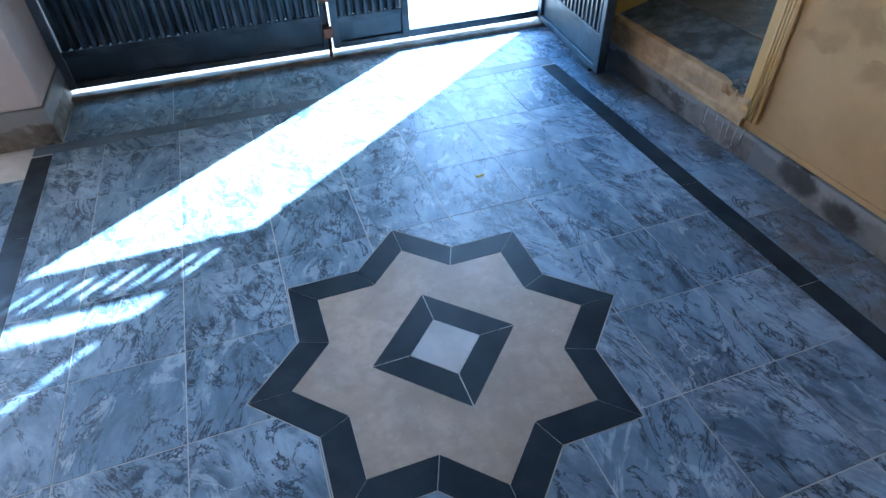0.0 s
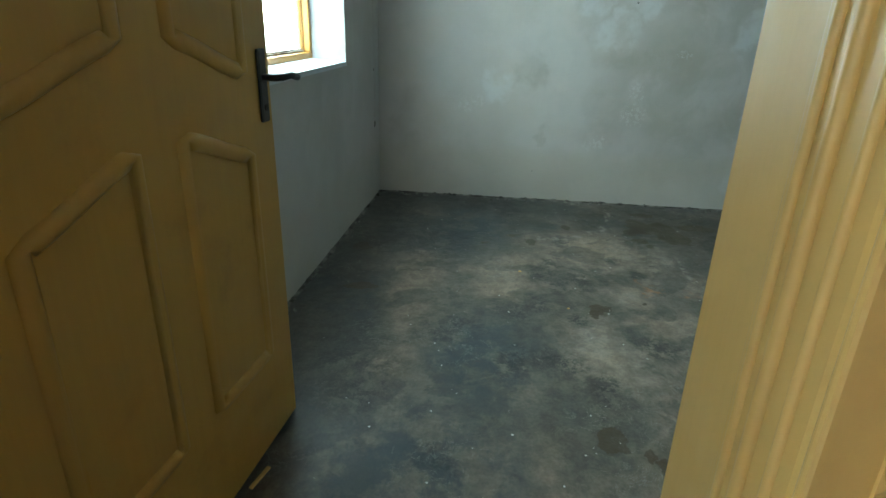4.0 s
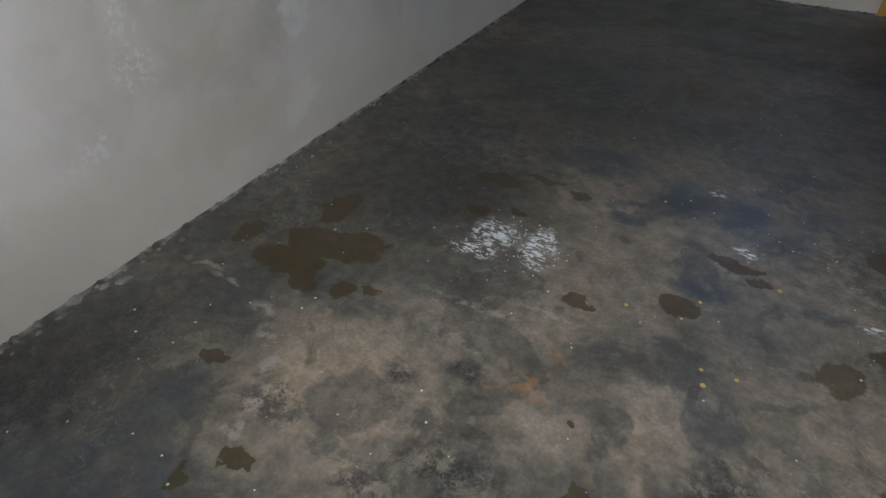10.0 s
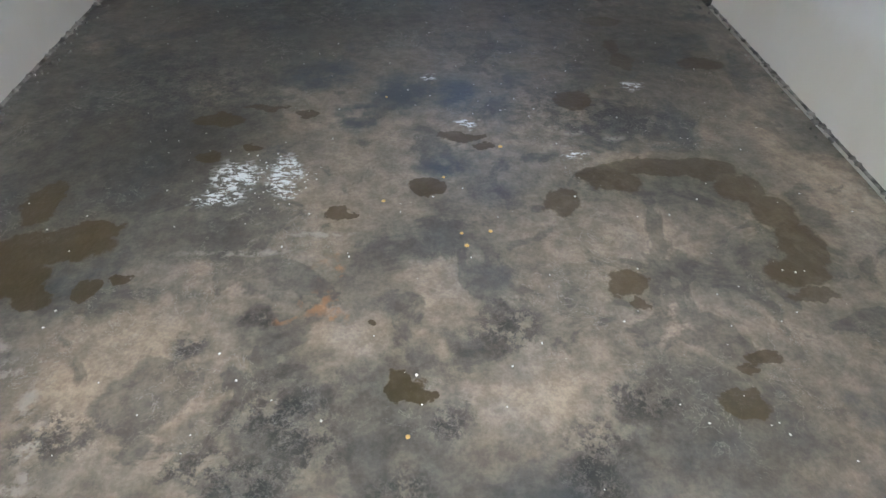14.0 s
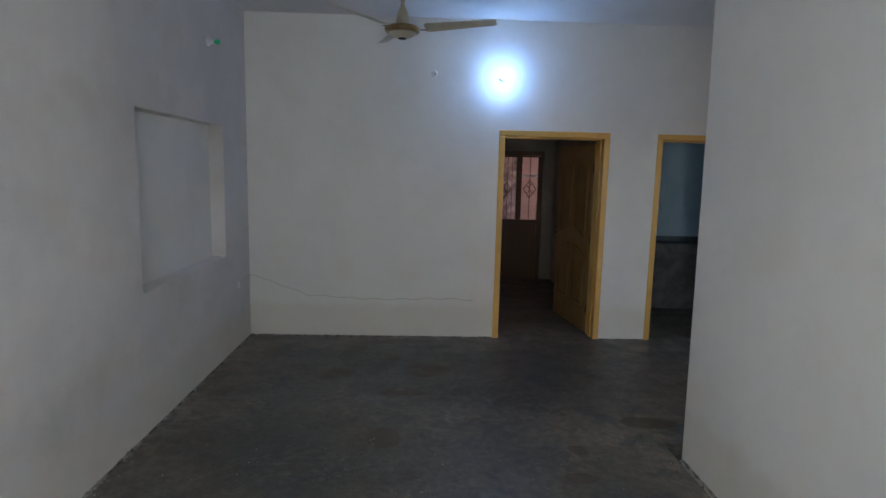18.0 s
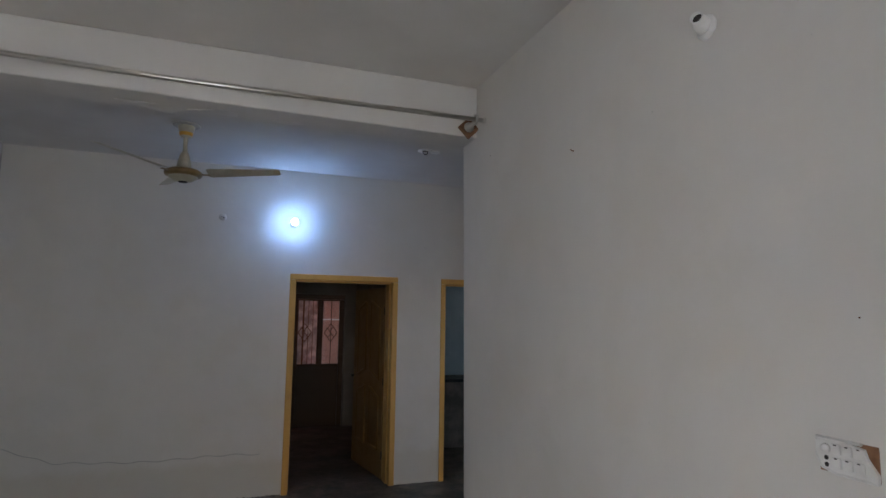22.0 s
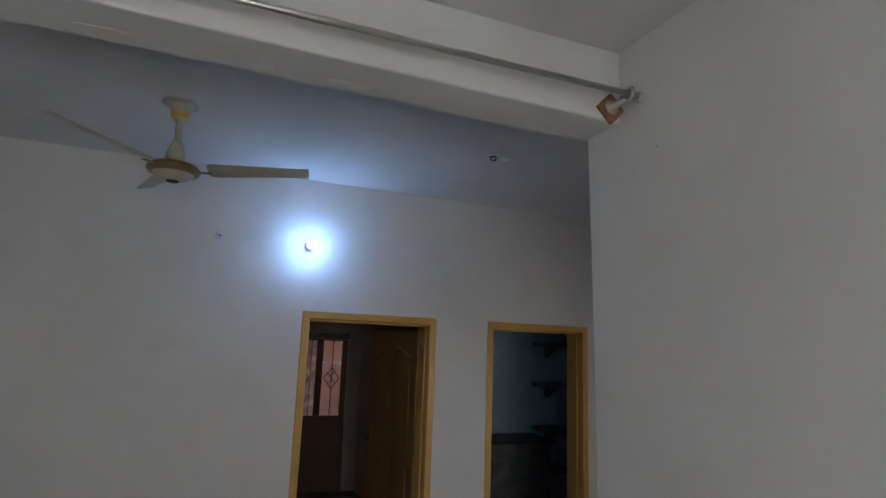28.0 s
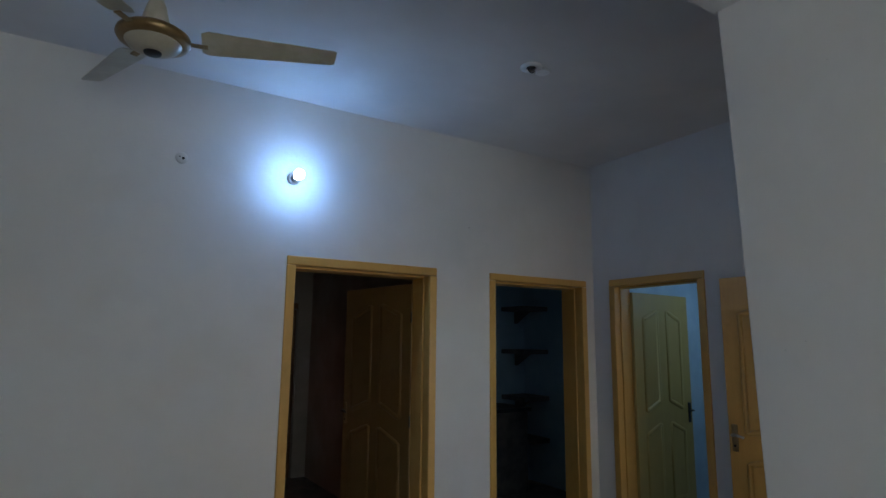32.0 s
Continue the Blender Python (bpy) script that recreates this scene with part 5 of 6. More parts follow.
def ceiling_fan(at, turn, label):
    f = thing("ceiling_fan", label, "fan", "ceiling fans", at, turn)
    part("ceiling_ring", lathe([(0, 0), (0.095, 0), (0.10, -0.006), (0.09, -0.012), (0, -0.012)], 28), M_GREY_CORD, f, "grey ring around the canopy", True)
    part("canopy", lathe([(0.062, -0.012), (0.058, -0.035), (0.042, -0.085), (0.036, -0.10), (0, -0.10)], 24), M_FAN, f, "", True)
    part("canopy_ring", lathe([(0.050, -0.062), (0.0515, -0.064), (0.0455, -0.088), (0.043, -0.088)], 24), M_ORANGE, f, "orange trim ring", True)
    part("down_rod", lathe([(0.018, -0.10), (0.018, -0.235), (0, -0.235)], 14), M_FAN, f, "", True)
    part("lower_cup", lathe([(0, -0.215), (0.024, -0.215), (0.036, -0.245), (0.05, -0.30), (0.055, -0.345), (0, -0.345)], 24), M_FAN, f, "", True)
    part("cup_mark", box((-0.024, -0.0545, -0.318), (0.024, -0.047, -0.300), 0.002, pose(0, 0, 0, 0, 0, 35 - turn)), M_BROWN, f)
    part("motor_band", lathe([(0.06, -0.345), (0.11, -0.352), (0.135, -0.37), (0.138, -0.385), (0.128, -0.40), (0.10, -0.405), (0, -0.405)], 36), M_GOLD, f, "", True)
    part("motor_bowl", lathe([(0.105, -0.404), (0.09, -0.422), (0.06, -0.438), (0.035, -0.442), (0, -0.442)], 32), M_FAN, f, "", True)
    part("bowl_cap", lathe([(0.034, -0.4425), (0.03, -0.449), (0, -0.45)], 20), M_RUBBER, f, "", True)
    for k in range(3):
        rot = pose(0, 0, 0, 0, 0, 120 * k)
        arm = box((0.12, -0.014, -0.388), (0.20, 0.014, -0.382), 0.002, rot)
        part("blade_arm", arm, M_GOLD, f)
        bm = bmesh.new()
        prof = [(0.175, -0.055), (0.20, -0.068), (0.70, -0.045), (0.715, -0.038), (0.715, 0.036), (0.70, 0.044), (0.20, 0.066), (0.175, 0.054)]
        lo = [bm.verts.new((x, yy, -0.3815 - yy * 0.24 + 0.055 * x)) for x, yy in prof]
        hi = [bm.verts.new((x, yy, -0.3785 - yy * 0.24 + 0.055 * x)) for x, yy in prof]
        bm.faces.new(hi)
        bm.faces.new(lo[::-1])
        for j in range(8):
            bm.faces.new((lo[j], lo[(j + 1) % 8], hi[(j + 1) % 8], hi[j]))
        bmesh.ops.transform(bm, matrix=rot, verts=bm.verts)
        part("blade", bm, M_FAN, f)
    return f


ceiling_fan((2.014, -2.445, CEIL), 167, "ivory ceiling fan with a bronze band hanging in the hall")
ceiling_fan((1.89, 0.83, CEIL), 208, "ivory ceiling fan hanging in the front room")


def round_holder(label, at, face, name="lamp_holder", r=0.034):
    """A round wall plate; face is the pose that turns +z to the outward normal."""
    h = thing(name, label, "lamp holder")
    base = pose(*at) @ face
    part("back_plate", lathe([(0, 0), (r, 0), (r, 0.006), (r * 0.85, 0.012), (0, 0.012)], 24, base), M_CEIL, h, "", True)
    return h, base


OUT_S, OUT_E, OUT_W = pose(0, 0, 0, -90), pose(0, 0, 0, 0, -90), pose(0, 0, 0, 0, 90)
h, b = round_holder("empty round white fitting on the hall wall", (1.746, Y_S, 2.925), OUT_S)
part("screw_hole", lathe([(0, 0.012), (0.008, 0.012), (0.008, 0.014), (0, 0.014)], 10, b @ pose(-0.008, 0.004, 0)), M_HOLE, h)
part("screw_hole", lathe([(0, 0.012), (0.004, 0.012), (0.004, 0.014), (0, 0.014)], 10, b @ pose(0.012, -0.004, 0)), M_HOLE, h)

lamp = thing("wall_lamp", "lit white LED bulb in a wall holder above the doorway", "lamp")
out = pose(1.083, Y_S, 2.905) @ pose(0, 0, 0, -90)
part("holder_plate", lathe([(0, 0), (0.040, 0), (0.040, 0.006), (0.034, 0.012), (0, 0.012)], 24, out), M_PLASTIC, lamp, "", True)
part("holder", lathe([(0, 0.012), (0.021, 0.012), (0.021, 0.045), (0.017, 0.050), (0, 0.050)], 20, out), M_PLASTIC, lamp, "", True)
part("bulb_housing", lathe([(0.0135, 0.0505), (0.0135, 0.062), (0.018, 0.068), (0.029, 0.098), (0.030, 0.104), (0, 0.104)], 24, out), M_PLASTIC, lamp, "white plastic bulb neck", True)
part("bulb", lathe([(0.0285, 0.1042), (0.032, 0.115), (0.0325, 0.125), (0.029, 0.140), (0.021, 0.151), (0.011, 0.1565), (0, 0.158)], 24, out), M_BULB, lamp, "glowing cool white dome", True)

gl = thing("indicator_lamp", "white wall holder with a small green bulb", "lamp")
tl = pose(X_E, -2.63, 2.965) @ pose(0, 0, 0, 0, -90)
part("holder_cone", lathe([(0, 0), (0.036, 0), (0.034, 0.008), (0.018, 0.03), (0.014, 0.055), (0, 0.055)], 20, tl), M_PLASTIC, gl, "", True)
part("green_bulb", lathe([(0.013, 0.055), (0.018, 0.075), (0.021, 0.092), (0.016, 0.10), (0, 0.10)], 18, tl), M_GREEN, gl, "glossy green bulb", True)

ho = thing("lamp_holder", "empty angled white lamp holder high on the wall", "lamp holder")
tl = pose(X_W, 0.90, 2.935) @ pose(0, 0, 0, 0, 90)
part("back_plate", lathe([(0, 0), (0.04, 0), (0.04, 0.006), (0.032, 0.014), (0, 0.014)], 24, tl), M_PLASTIC, ho, "", True)
tl2 = look((X_W + 0.012, 0.90, 2.935), (X_W - 0.8, 0.90 - 0.40, 2.935 - 0.08))
part("socket_cup", lathe([(0, 0), (0.026, 0), (0.026, 0.028), (0.020, 0.036), (0.020, 0.066), (0.0165, 0.066), (0.0165, 0.04), (0, 0.04)], 20, tl2), M_PLASTIC, ho, "", True)
part("socket_hole", lathe([(0, 0.0405), (0.016, 0.0405), (0.016, 0.052), (0, 0.0525)], 20, tl2), M_HOLE, ho)

rb = thing("ceiling_box", "broken round ceiling box with a dark hole", "junction box")
part("box_rim", lathe([(0.030, 0), (0.062, 0), (0.064, -0.008), (0.030, -0.010)], 22, pose(0.106, -2.39, CEIL)), M_PLASTIC, rb, "", True)
part("box_hole", lathe([(0, -0.002), (0.03, -0.002), (0, -0.0025)], 18, pose(0.106, -2.39, CEIL)), M_HOLE, rb)
part("hook", tube([(0.106 + 0.022 * math.cos(t), -2.39, CEIL - 0.018 + 0.018 * math.sin(t)) for t in (math.pi * (0.9 + k * 0.12) for k in range(12))], 0.004, 6), M_BLACK, rb, "", True)
part("broken_rim", lathe([(0, -0.001), (0.045, -0.001), (0.04, -0.010), (0, -0.010)], 16, pose(0.012, -2.40, CEIL)), M_PLASTIC, rb)

# curtain rod with two wooden plates
rod = thing("curtain_rod", "steel curtain rod on wooden plates in front of the beam", "curtain rod")
RY, RZ = -0.83, 3.192
part("pole", tube([(3.53, RY, RZ + 0.012), (1.9, RY, RZ - 0.012), (0.245, RY, RZ - 0.004)], 0.0125, 14), M_CHROME, rod, "", True)
pl = part("wall_plate", box((-0.052, -0.052, 0), (0.052, 0.052, 0.016), 0.004, pose(X_E, RY, RZ + 0.012) @ pose(0, 0, 0, 0, -90) @ pose(0, 0, 0, 0, 0, 45)), M_BROWN, rod, "varnished wooden plate")
part("flange", lathe([(0, 0.016), (0.026, 0.016), (0.026, 0.021), (0.015, 0.024), (0.015, 0.045), (0, 0.045)], 20, pose(X_E, RY, RZ + 0.012) @ pose(0, 0, 0, 0, -90)), M_CHROME, pl, "", True)
pl = part("beam_plate", box((-0.05, -0.05, 0), (0.05, 0.05, 0.016), 0.004, pose(0.292, -0.955, 3.168) @ pose(0, 0, 0, -90) @ pose(0, 0, 0, 0, 0, 45)), M_BROWN, rod, "varnished wooden plate")
part("flange", lathe([(0, 0.016), (0.032, 0.016), (0.03, 0.024), (0.016, 0.03), (0.014, 0.11), (0, 0.11)], 20, pose(0.292, -0.955, 3.172) @ pose(0, 0, 0, -90)), M_CHROME, pl, "", True)
part("ring_clamp", tube([(0.292, RY + 0.024 * math.cos(t), RZ - 0.004 + 0.024 * math.sin(t)) for t in (2 * math.pi * k / 16 for k in range(16))], 0.008, 8, True), M_CHROME, rod, "", True)
part("end_cap", lathe([(0, 0), (0.019, 0), (0.019, 0.012), (0, 0.014)], 16, pose(0.232, RY, RZ - 0.004) @ pose(0, 0, 0, 0, 90)), M_CHROME, rod, "", True)

# broken switchboard
sb = thing("switchboard", "cracked white switchboard with broken corners and eight switches", "switchboard")
X0 = X_W
Y0, Y1, Z0, Z1 = 1.197, 1.340, 1.652, 1.735


def yz_plate(poly, x0, x1):
    bm = prism([(y, z) for y, z in poly], x0, x1)
    bmesh.ops.transform(bm, matrix=Matrix(((0, 0, 1, 0), (1, 0, 0, 0), (0, 1, 0, 0), (0, 0, 0, 1))), verts=bm.verts)
    bmesh.ops.recalc_face_normals(bm, faces=bm.faces)
    return bm


part("back_box", box((X0 + 0.0005, Y0 + 0.002, Z0 + 0.002), (X0 + 0.004, Y1 - 0.002, Z1 - 0.002)), M_BROWN, sb, "exposed dusty back box")
part("cover_plate", yz_plate([(Y0 + 0.045, Z0 + 0.003), (Y1 - 0.012, Z0), (Y1, Z0), (Y1, Z0 + 0.022), (Y1 - 0.022, Z0 + 0.052), (Y1 - 0.028, Z1 - 0.012),
                              (Y0 + 0.085, Z1 - 0.006), (Y0 + 0.11, Z1), (Y0, Z1), (Y0, Z0 + 0.038), (Y0 + 0.012, Z0 + 0.012)], X0 + 0.005, X0 + 0.014), M_PLASTIC, sb)
part("plate_rim", tube([(X0 + 0.012, Y0 + 0.11, Z1 - 0.002), (X0 + 0.012, Y0 + 0.002, Z1 - 0.002), (X0 + 0.012, Y0 + 0.002, Z0 + 0.038), (X0 + 0.012, Y0 + 0.014, Z0 + 0.012), (X0 + 0.012, Y0 + 0.05, Z0 + 0.003), (X0 + 0.012, Y1 - 0.003, Z0 + 0.002)], 0.004, 6), M_PLASTIC, sb)
for r in range(2):
    for c in range(3):
        ya, za = Y0 + 0.042 + c * 0.027, Z0 + 0.016 + r * 0.031
        s = part("rocker", box((X0 + 0.0145, ya, za), (X0 + 0.020, ya + 0.022, za + 0.025), 0.0025, ), M_PLASTIC, sb)
        part("rocker_mark", box((X0 + 0.0195, ya + 0.007, za + 0.021), (X0 + 0.0206, ya + 0.014, za + 0.0235)), M_HOLE, s)
part("dimmer_knob", lathe([(0, 0.0), (0.0115, 0), (0.0105, 0.006), (0.004, 0.009), (0, 0.009)], 18, pose(X0 + 0.014, Y0 + 0.026, Z0 + 0.058) @ pose(0, 0, 0, 0, 90)), M_PLASTIC, sb, "", True)
for dy, dz in ((0.026, 0.036), (0.026, 0.020)):
    part("burnt_hole", lathe([(0, 0), (0.006, 0), (0.005, 0.002), (0, 0.002)], 10, pose(X0 + 0.0135, Y0 + dy, Z0 + dz) @ pose(0, 0, 0, 0, 90)), M_HOLE, sb)

# slack cable along the hall wall
cb = thing("cable", "slack grey cable running along the foot of the hall wall", "cable")
pts = [(3.545, -3.20, 0.90), (3.53, -3.28, 0.93), (3.52, -3.42, 0.955), (3.50, -3.565, 0.93)]
for k in range(40):
    t = k / 39
    pts.append((3.40 - 2.1 * t, Y_S + 0.008, 0.885 - 0.16 * min(1, t * 5) + 0.008 * math.sin(k * 1.3) - 0.03 * t + 0.012 * math.sin(t * 9)))
part("wire", tube(pts, 0.0032, 6), M_GREY_CORD, cb, "", True)
part("outlet", box((X_E - 0.018, -3.235, 0.87), (X_E - 0.0005, -3.195, 0.92), 0.004), M_PLASTIC, cb, "small broken outlet")

# nails, plugs and chips in the walls
random.seed(3)


def nail(at, d, long=0.005, label="bent nail in the wall"):
    n = thing("nail", label, "nail", "wall nails")
    a = Vector(at)
    part("shank", tube([a - Vector(d) * 0.004, a + Vector(d) * long * 0.7, a + Vector(d) * long + Vector((0, 0, long * 0.25))], 0.0022, 6), M_RUST, n)


nail((X_W, 0.128, 2.74), (1, 0.3, 0), 0.02)
nail((X_W, -0.75, 2.95), (1, 0, 0))
nail((X_W, 1.315, 2.021), (1, 0.2, 0), 0.003)
nail((-0.29, Y_S, 2.74), (0, 1, 0))


def chip(at, axis, s, seed):
    """A crumbled hole: ragged mortar lump with a dark pit."""
    random.seed(seed)
    c = thing("wall_chip", "crumbled plaster hole in the wall", "plaster chip", "plaster chips")
    bm = bmesh.new()
    bmesh.ops.create_icosphere(bm, subdivisions=2, radius=s)
    for v in bm.verts:
        v.co *= random.uniform(0.7, 1.2)
        v.co[axis] *= 0.25
        v.co += Vector(at)
    part("crumb", bm, M_RUBBLE, c)
    bm = bmesh.new()
    bmesh.ops.create_icosphere(bm, subdivisions=2, radius=s * 0.45)
    for v in bm.verts:
        v.co *= random.uniform(0.8, 1.2)
        v.co[axis] *= 0.5
        v.co += Vector(at)
    part("pit", bm, M_BROWN, c)


chip((3.42, Y_N, 0.80), 1, 0.022, 1)
chip((X_E, 0.0, 0.94), 0, 0.018, 2)
chip((X_E, 1.0, 1.57), 0, 0.006, 3)
chip((3.41, Y_N, 1.14), 1, 0.009, 4)

# ragged mortar fillet where floor meets walls


def fillet(name, a, b, inward, seed, size=0.016):
    random.seed(seed)
    a, b, inn = Vector(a), Vector(b), Vector(inward)
    n = int((b - a).length / 0.014)
    bm = bmesh.new()
    rows = []
    for k in range(n + 1):
        p = a.lerp(b, k / n)
        t = 0.35 + 1.1 * noise.noise(p * 3.1 + Vector((seed, 0, 0))) ** 2 + random.uniform(0, 0.9) * (random.random() < 0.22)
        w, h = size * (0.6 + t), size * 0.55 * (0.35 + t)
        rows.append([bm.verts.new(p + inn * -0.004 + Vector((0, 0, h))), bm.verts.new(p + inn * w * 0.45 + Vector((0, 0, h * random.uniform(0.5, 1.0)))),
                     bm.verts.new(p + inn * w + Vector((0, 0, 0.001))), bm.verts.new(p + inn * -0.004 + Vector((0, 0, -0.004)))])
    for r, s in zip(rows, rows[1:]):
        for k in range(3):
            bm.faces.new((r[k], r[k + 1], s[k + 1], s[k]))
    bmesh.ops.recalc_face_normals(bm, faces=bm.faces)
    return tagged(part(name, bm, M_RUBBLE), "ragged mortar edge where floor meets wall", "mortar", kind="stuff")


def flakes(name, a, b, inward, seed, count, reach=0.05):
    """Pale chips of plaster shed along the foot of a wall."""
    random.seed(seed)
    a, b, inn = Vector(a), Vector(b), Vector(inward)
    along = (b - a).normalized()
    bm = bmesh.new()
    for k in range(count):
        p = a.lerp(b, random.random())
        if noise.noise(p * 2.3 + Vector((seed, 0, 0))) < random.uniform(-0.25, 0.3):
            continue
        p = p + inn * (0.006 + reach * random.random() ** 2.2)
        r, turn = random.uniform(0.003, 0.010) * (2.2 if random.random() < 0.15 else 1), random.uniform(0, 6.28)
        n, lift = random.choice((4, 5, 6)), random.uniform(0.003, 0.008)
        ring = []
        for q in range(n):
            t = turn + 6.28 * q / n
            w = r * random.uniform(0.6, 1.15)
            ring.append(p + along * (w * 1.5 * math.cos(t)) + inn * (w * 0.8 * math.sin(t)))
        lo = [bm.verts.new(v + Vector((0, 0, -0.002))) for v in ring]
        hi = [bm.verts.new(p.lerp(v, 0.82) + Vector((0, 0, lift + random.uniform(-0.002, 0.003)))) for v in ring]
        bm.faces.new(hi)
        for q in range(n):
            bm.faces.new((lo[q], lo[(q + 1) % n], hi[(q + 1) % n], hi[q]))
    bmesh.ops.recalc_face_normals(bm, faces=bm.faces)
    return tagged(part(name, bm, M_CRUMB), "pale plaster chips shed along the foot of the wall", "plaster chips", kind="stuff")


fillet("mortar_edge_east", (X_E, Y_N, F), (X_E, Y_S, F), (-1, 0, 0), 2)
fillet("mortar_edge_north", (X_W, Y_N, F), (X_E, Y_N, F), (0, -1, 0), 3)
fillet("mortar_edge_entrance", (X_W, 1.42, F), (X_W, -1.09, F), (1, 0, 0), 4, 0.014)
fillet("mortar_edge_south", (1.10, Y_S, F), (X_E, Y_S, F), (0, 1, 0), 5, 0.02)
fillet("mortar_edge_pier", (-0.485, Y_S, F), (-0.005, Y_S, F), (0, 1, 0), 6, 0.014)

flakes("plaster_chips_east", (X_E, Y_N, F), (X_E, -1.2, F), (-1, 0, 0), 12, 170, 0.08)
flakes("plaster_chips_north", (0.9, Y_N, F), (X_E, Y_N, F), (0, -1, 0), 13, 60)
flakes("plaster_chips_entrance", (X_W, 1.42, F), (X_W, -1.09, F), (1, 0, 0), 14, 130, 0.09)
flakes("plaster_chips_south", (1.10, Y_S, F), (X_E, Y_S, F), (0, 1, 0), 15, 60)

# paint flakes, grit and crumbs strewn on the cement floor
random.seed(21)
bm = bmesh.new()
for k in range(420):
    x, yy = random.uniform(0.4, 3.4), random.uniform(-1.4, 2.2)
    if k < 120:
        x, yy = random.gauss(2.44, 0.09), random.gauss(0.43, 0.07)
    s = random.uniform(0.0015, 0.0048)
    c = [bm.verts.new((x + s * random.uniform(0.5, 1.3) * math.cos(t), yy + s * random.uniform(0.5, 1.3) * math.sin(t), F + 0.0005)) for t in (0.3, 1.6, 2.9, 4.1, 5.2)]
    top = bm.verts.new((x, yy, F + s * 0.5))
    for j in range(5):
        bm.faces.new((c[j], c[(j + 1) % 5], top))
tagged(part("paint_flakes", bm, M_PLASTIC), "white paint flakes and grit on the cement floor", "debris", kind="stuff")

# yellow specks, a wood sliver and a dead wisp on the window pane
for x, yy, r in ((2.291, 1.619, 0.009), (2.008, 0.56, 0.007), (1.742, 0.78, 0.008), (1.661, 0.716, 0.007), (1.799, 0.433, 0.006), (1.755, 0.724, 0.006), (2.013, -0.116, 0.006), (1.574, 0.247, 0.009), (1.929, 1.414, 0.006)):
    sp = thing("paint_drop", "small dried ochre paint drop on the cement floor", "paint drop", "ochre paint drops", (x, yy, F))
    part("drop", lathe([(r, -0.0005), (r * 0.9, 0.0012), (r * 0.4, 0.002), (0, 0.002)], 12), M_TRIM, sp, "", True)
sv = thing("wood_sliver", "thin bare wood sliver lying by the entrance door", "wood sliver", at=(0.80, 2.307, F), rz=-12)
part("splinter", box((-0.04, -0.006, 0.0005), (0.042, 0.005, 0.007), 0.002), M_TRIM, sv)

random.seed(31)
ns = thing("cobweb_clump", "black tangled clump of dirt hanging on the window pane", "cobweb")
for cx, cz, s, n in ((2.279, 1.630, 0.022, 46), (2.20, 1.638, 0.010, 14)):
    bm = bmesh.new()
    for k in range(n):
        p = [(cx + random.gauss(0, s * 0.55), 2.808 + random.uniform(-0.006, 0.003), cz + random.gauss(0, s * 0.55)) for q in range(4)]
        o = tube(p, 0.0017, 4)
        me = bpy.data.meshes.new("strand")
        o.to_mesh(me)
        o.free()
        bm.from_mesh(me)
        bpy.data.meshes.remove(me)
    part("tangle", bm, M_RUBBER, ns)
for k, (ax, az, bx, bz) in enumerate(((2.10, 1.655, 2.20, 1.648), (2.36, 1.652, 2.44, 1.650), (2.067, 1.545, 2.065, 1.522), (2.022, 1.43, 2.03, 1.36), (1.95, 1.53, 1.948, 1.51))):
    part("strand", tube([(ax, 2.809, az - 0.012), ((ax + bx) / 2, 2.809, (az + bz) / 2 - 0.009), (bx, 2.809, bz - 0.012)], 0.0016 if k > 1 else 0.004, 5), M_BLACK if k > 1 else M_BROWN, ns)

# pale drips over the skirting below the threshold
dr = tagged(new("paint_drips"), "dried pale drips running down the skirting below the threshold", "paint drips", "", "structure")
random.seed(17)
for yy in (1.455, 1.49, 1.53, 1.56, 1.60, 1.66):
    z1 = 0.117
    z0 = z1 - random.uniform(0.03, 0.09)
    part("drip", tube([(-0.031, yy, z1), (-0.0325, yy + 0.003, (z0 + z1) / 2), (-0.032, yy + 0.002, z0)], random.uniform(0.002, 0.004), 6), M_GROUT, dr, "", True)

# crumbled cement at the chipped end of the threshold board
random.seed(41)
bm = bmesh.new()
for k in range(34):
    x, yy = random.uniform(-0.02, 0.09), random.gauss(1.545, 0.03)
    zz = 0.238 + max(0.0, x - 0.012) * 0.26
    s = random.uniform(0.004, 0.013)
    r = bmesh.ops.create_icosphere(bm, subdivisions=1, radius=s)
    for v in r["verts"]:
        v.co = v.co * random.uniform(0.7, 1.25)
        v.co.z *= 0.55
        v.co += Vector((x, max(1.526, yy), zz + s * 0.2))
tagged(part("cement_crumbs", bm, M_RUBBLE), "crumbled cement at the chipped end of the threshold", "debris", kind="stuff")

# ---- kitchen, back room and bathroom things seen through the doorways ----
for k, z in enumerate((0.79, 1.25, 1.77, 2.26)):
    s = thing("wall_shelf", "dark concrete shelf in the kitchen corner", "shelf", "kitchen shelves", (-2.43, -5.5, z))
    part("board", box((0.0, 0.0, -0.02), (0.36, 0.42, 0.03), 0.006), M_SHELF, s)
    part("bracket", yz_plate([(0.05, -0.02), (0.30, -0.02), (0.05, -0.16)], 0.15, 0.20), M_SHELF, s)
ct = thing("kitchen_counter", "dark stone kitchen counter along the back wall", "counter", at=(-1.4, -5.5, F))
part("worktop", box((-0.66, 0.0, 0.84), (0.87, 0.55, 0.88), 0.006), M_DARK, ct)
part("front_panel", box((-0.64, 0.0, 0.0), (0.86, 0.50, 0.838), 0.004), M_SHELF, ct)

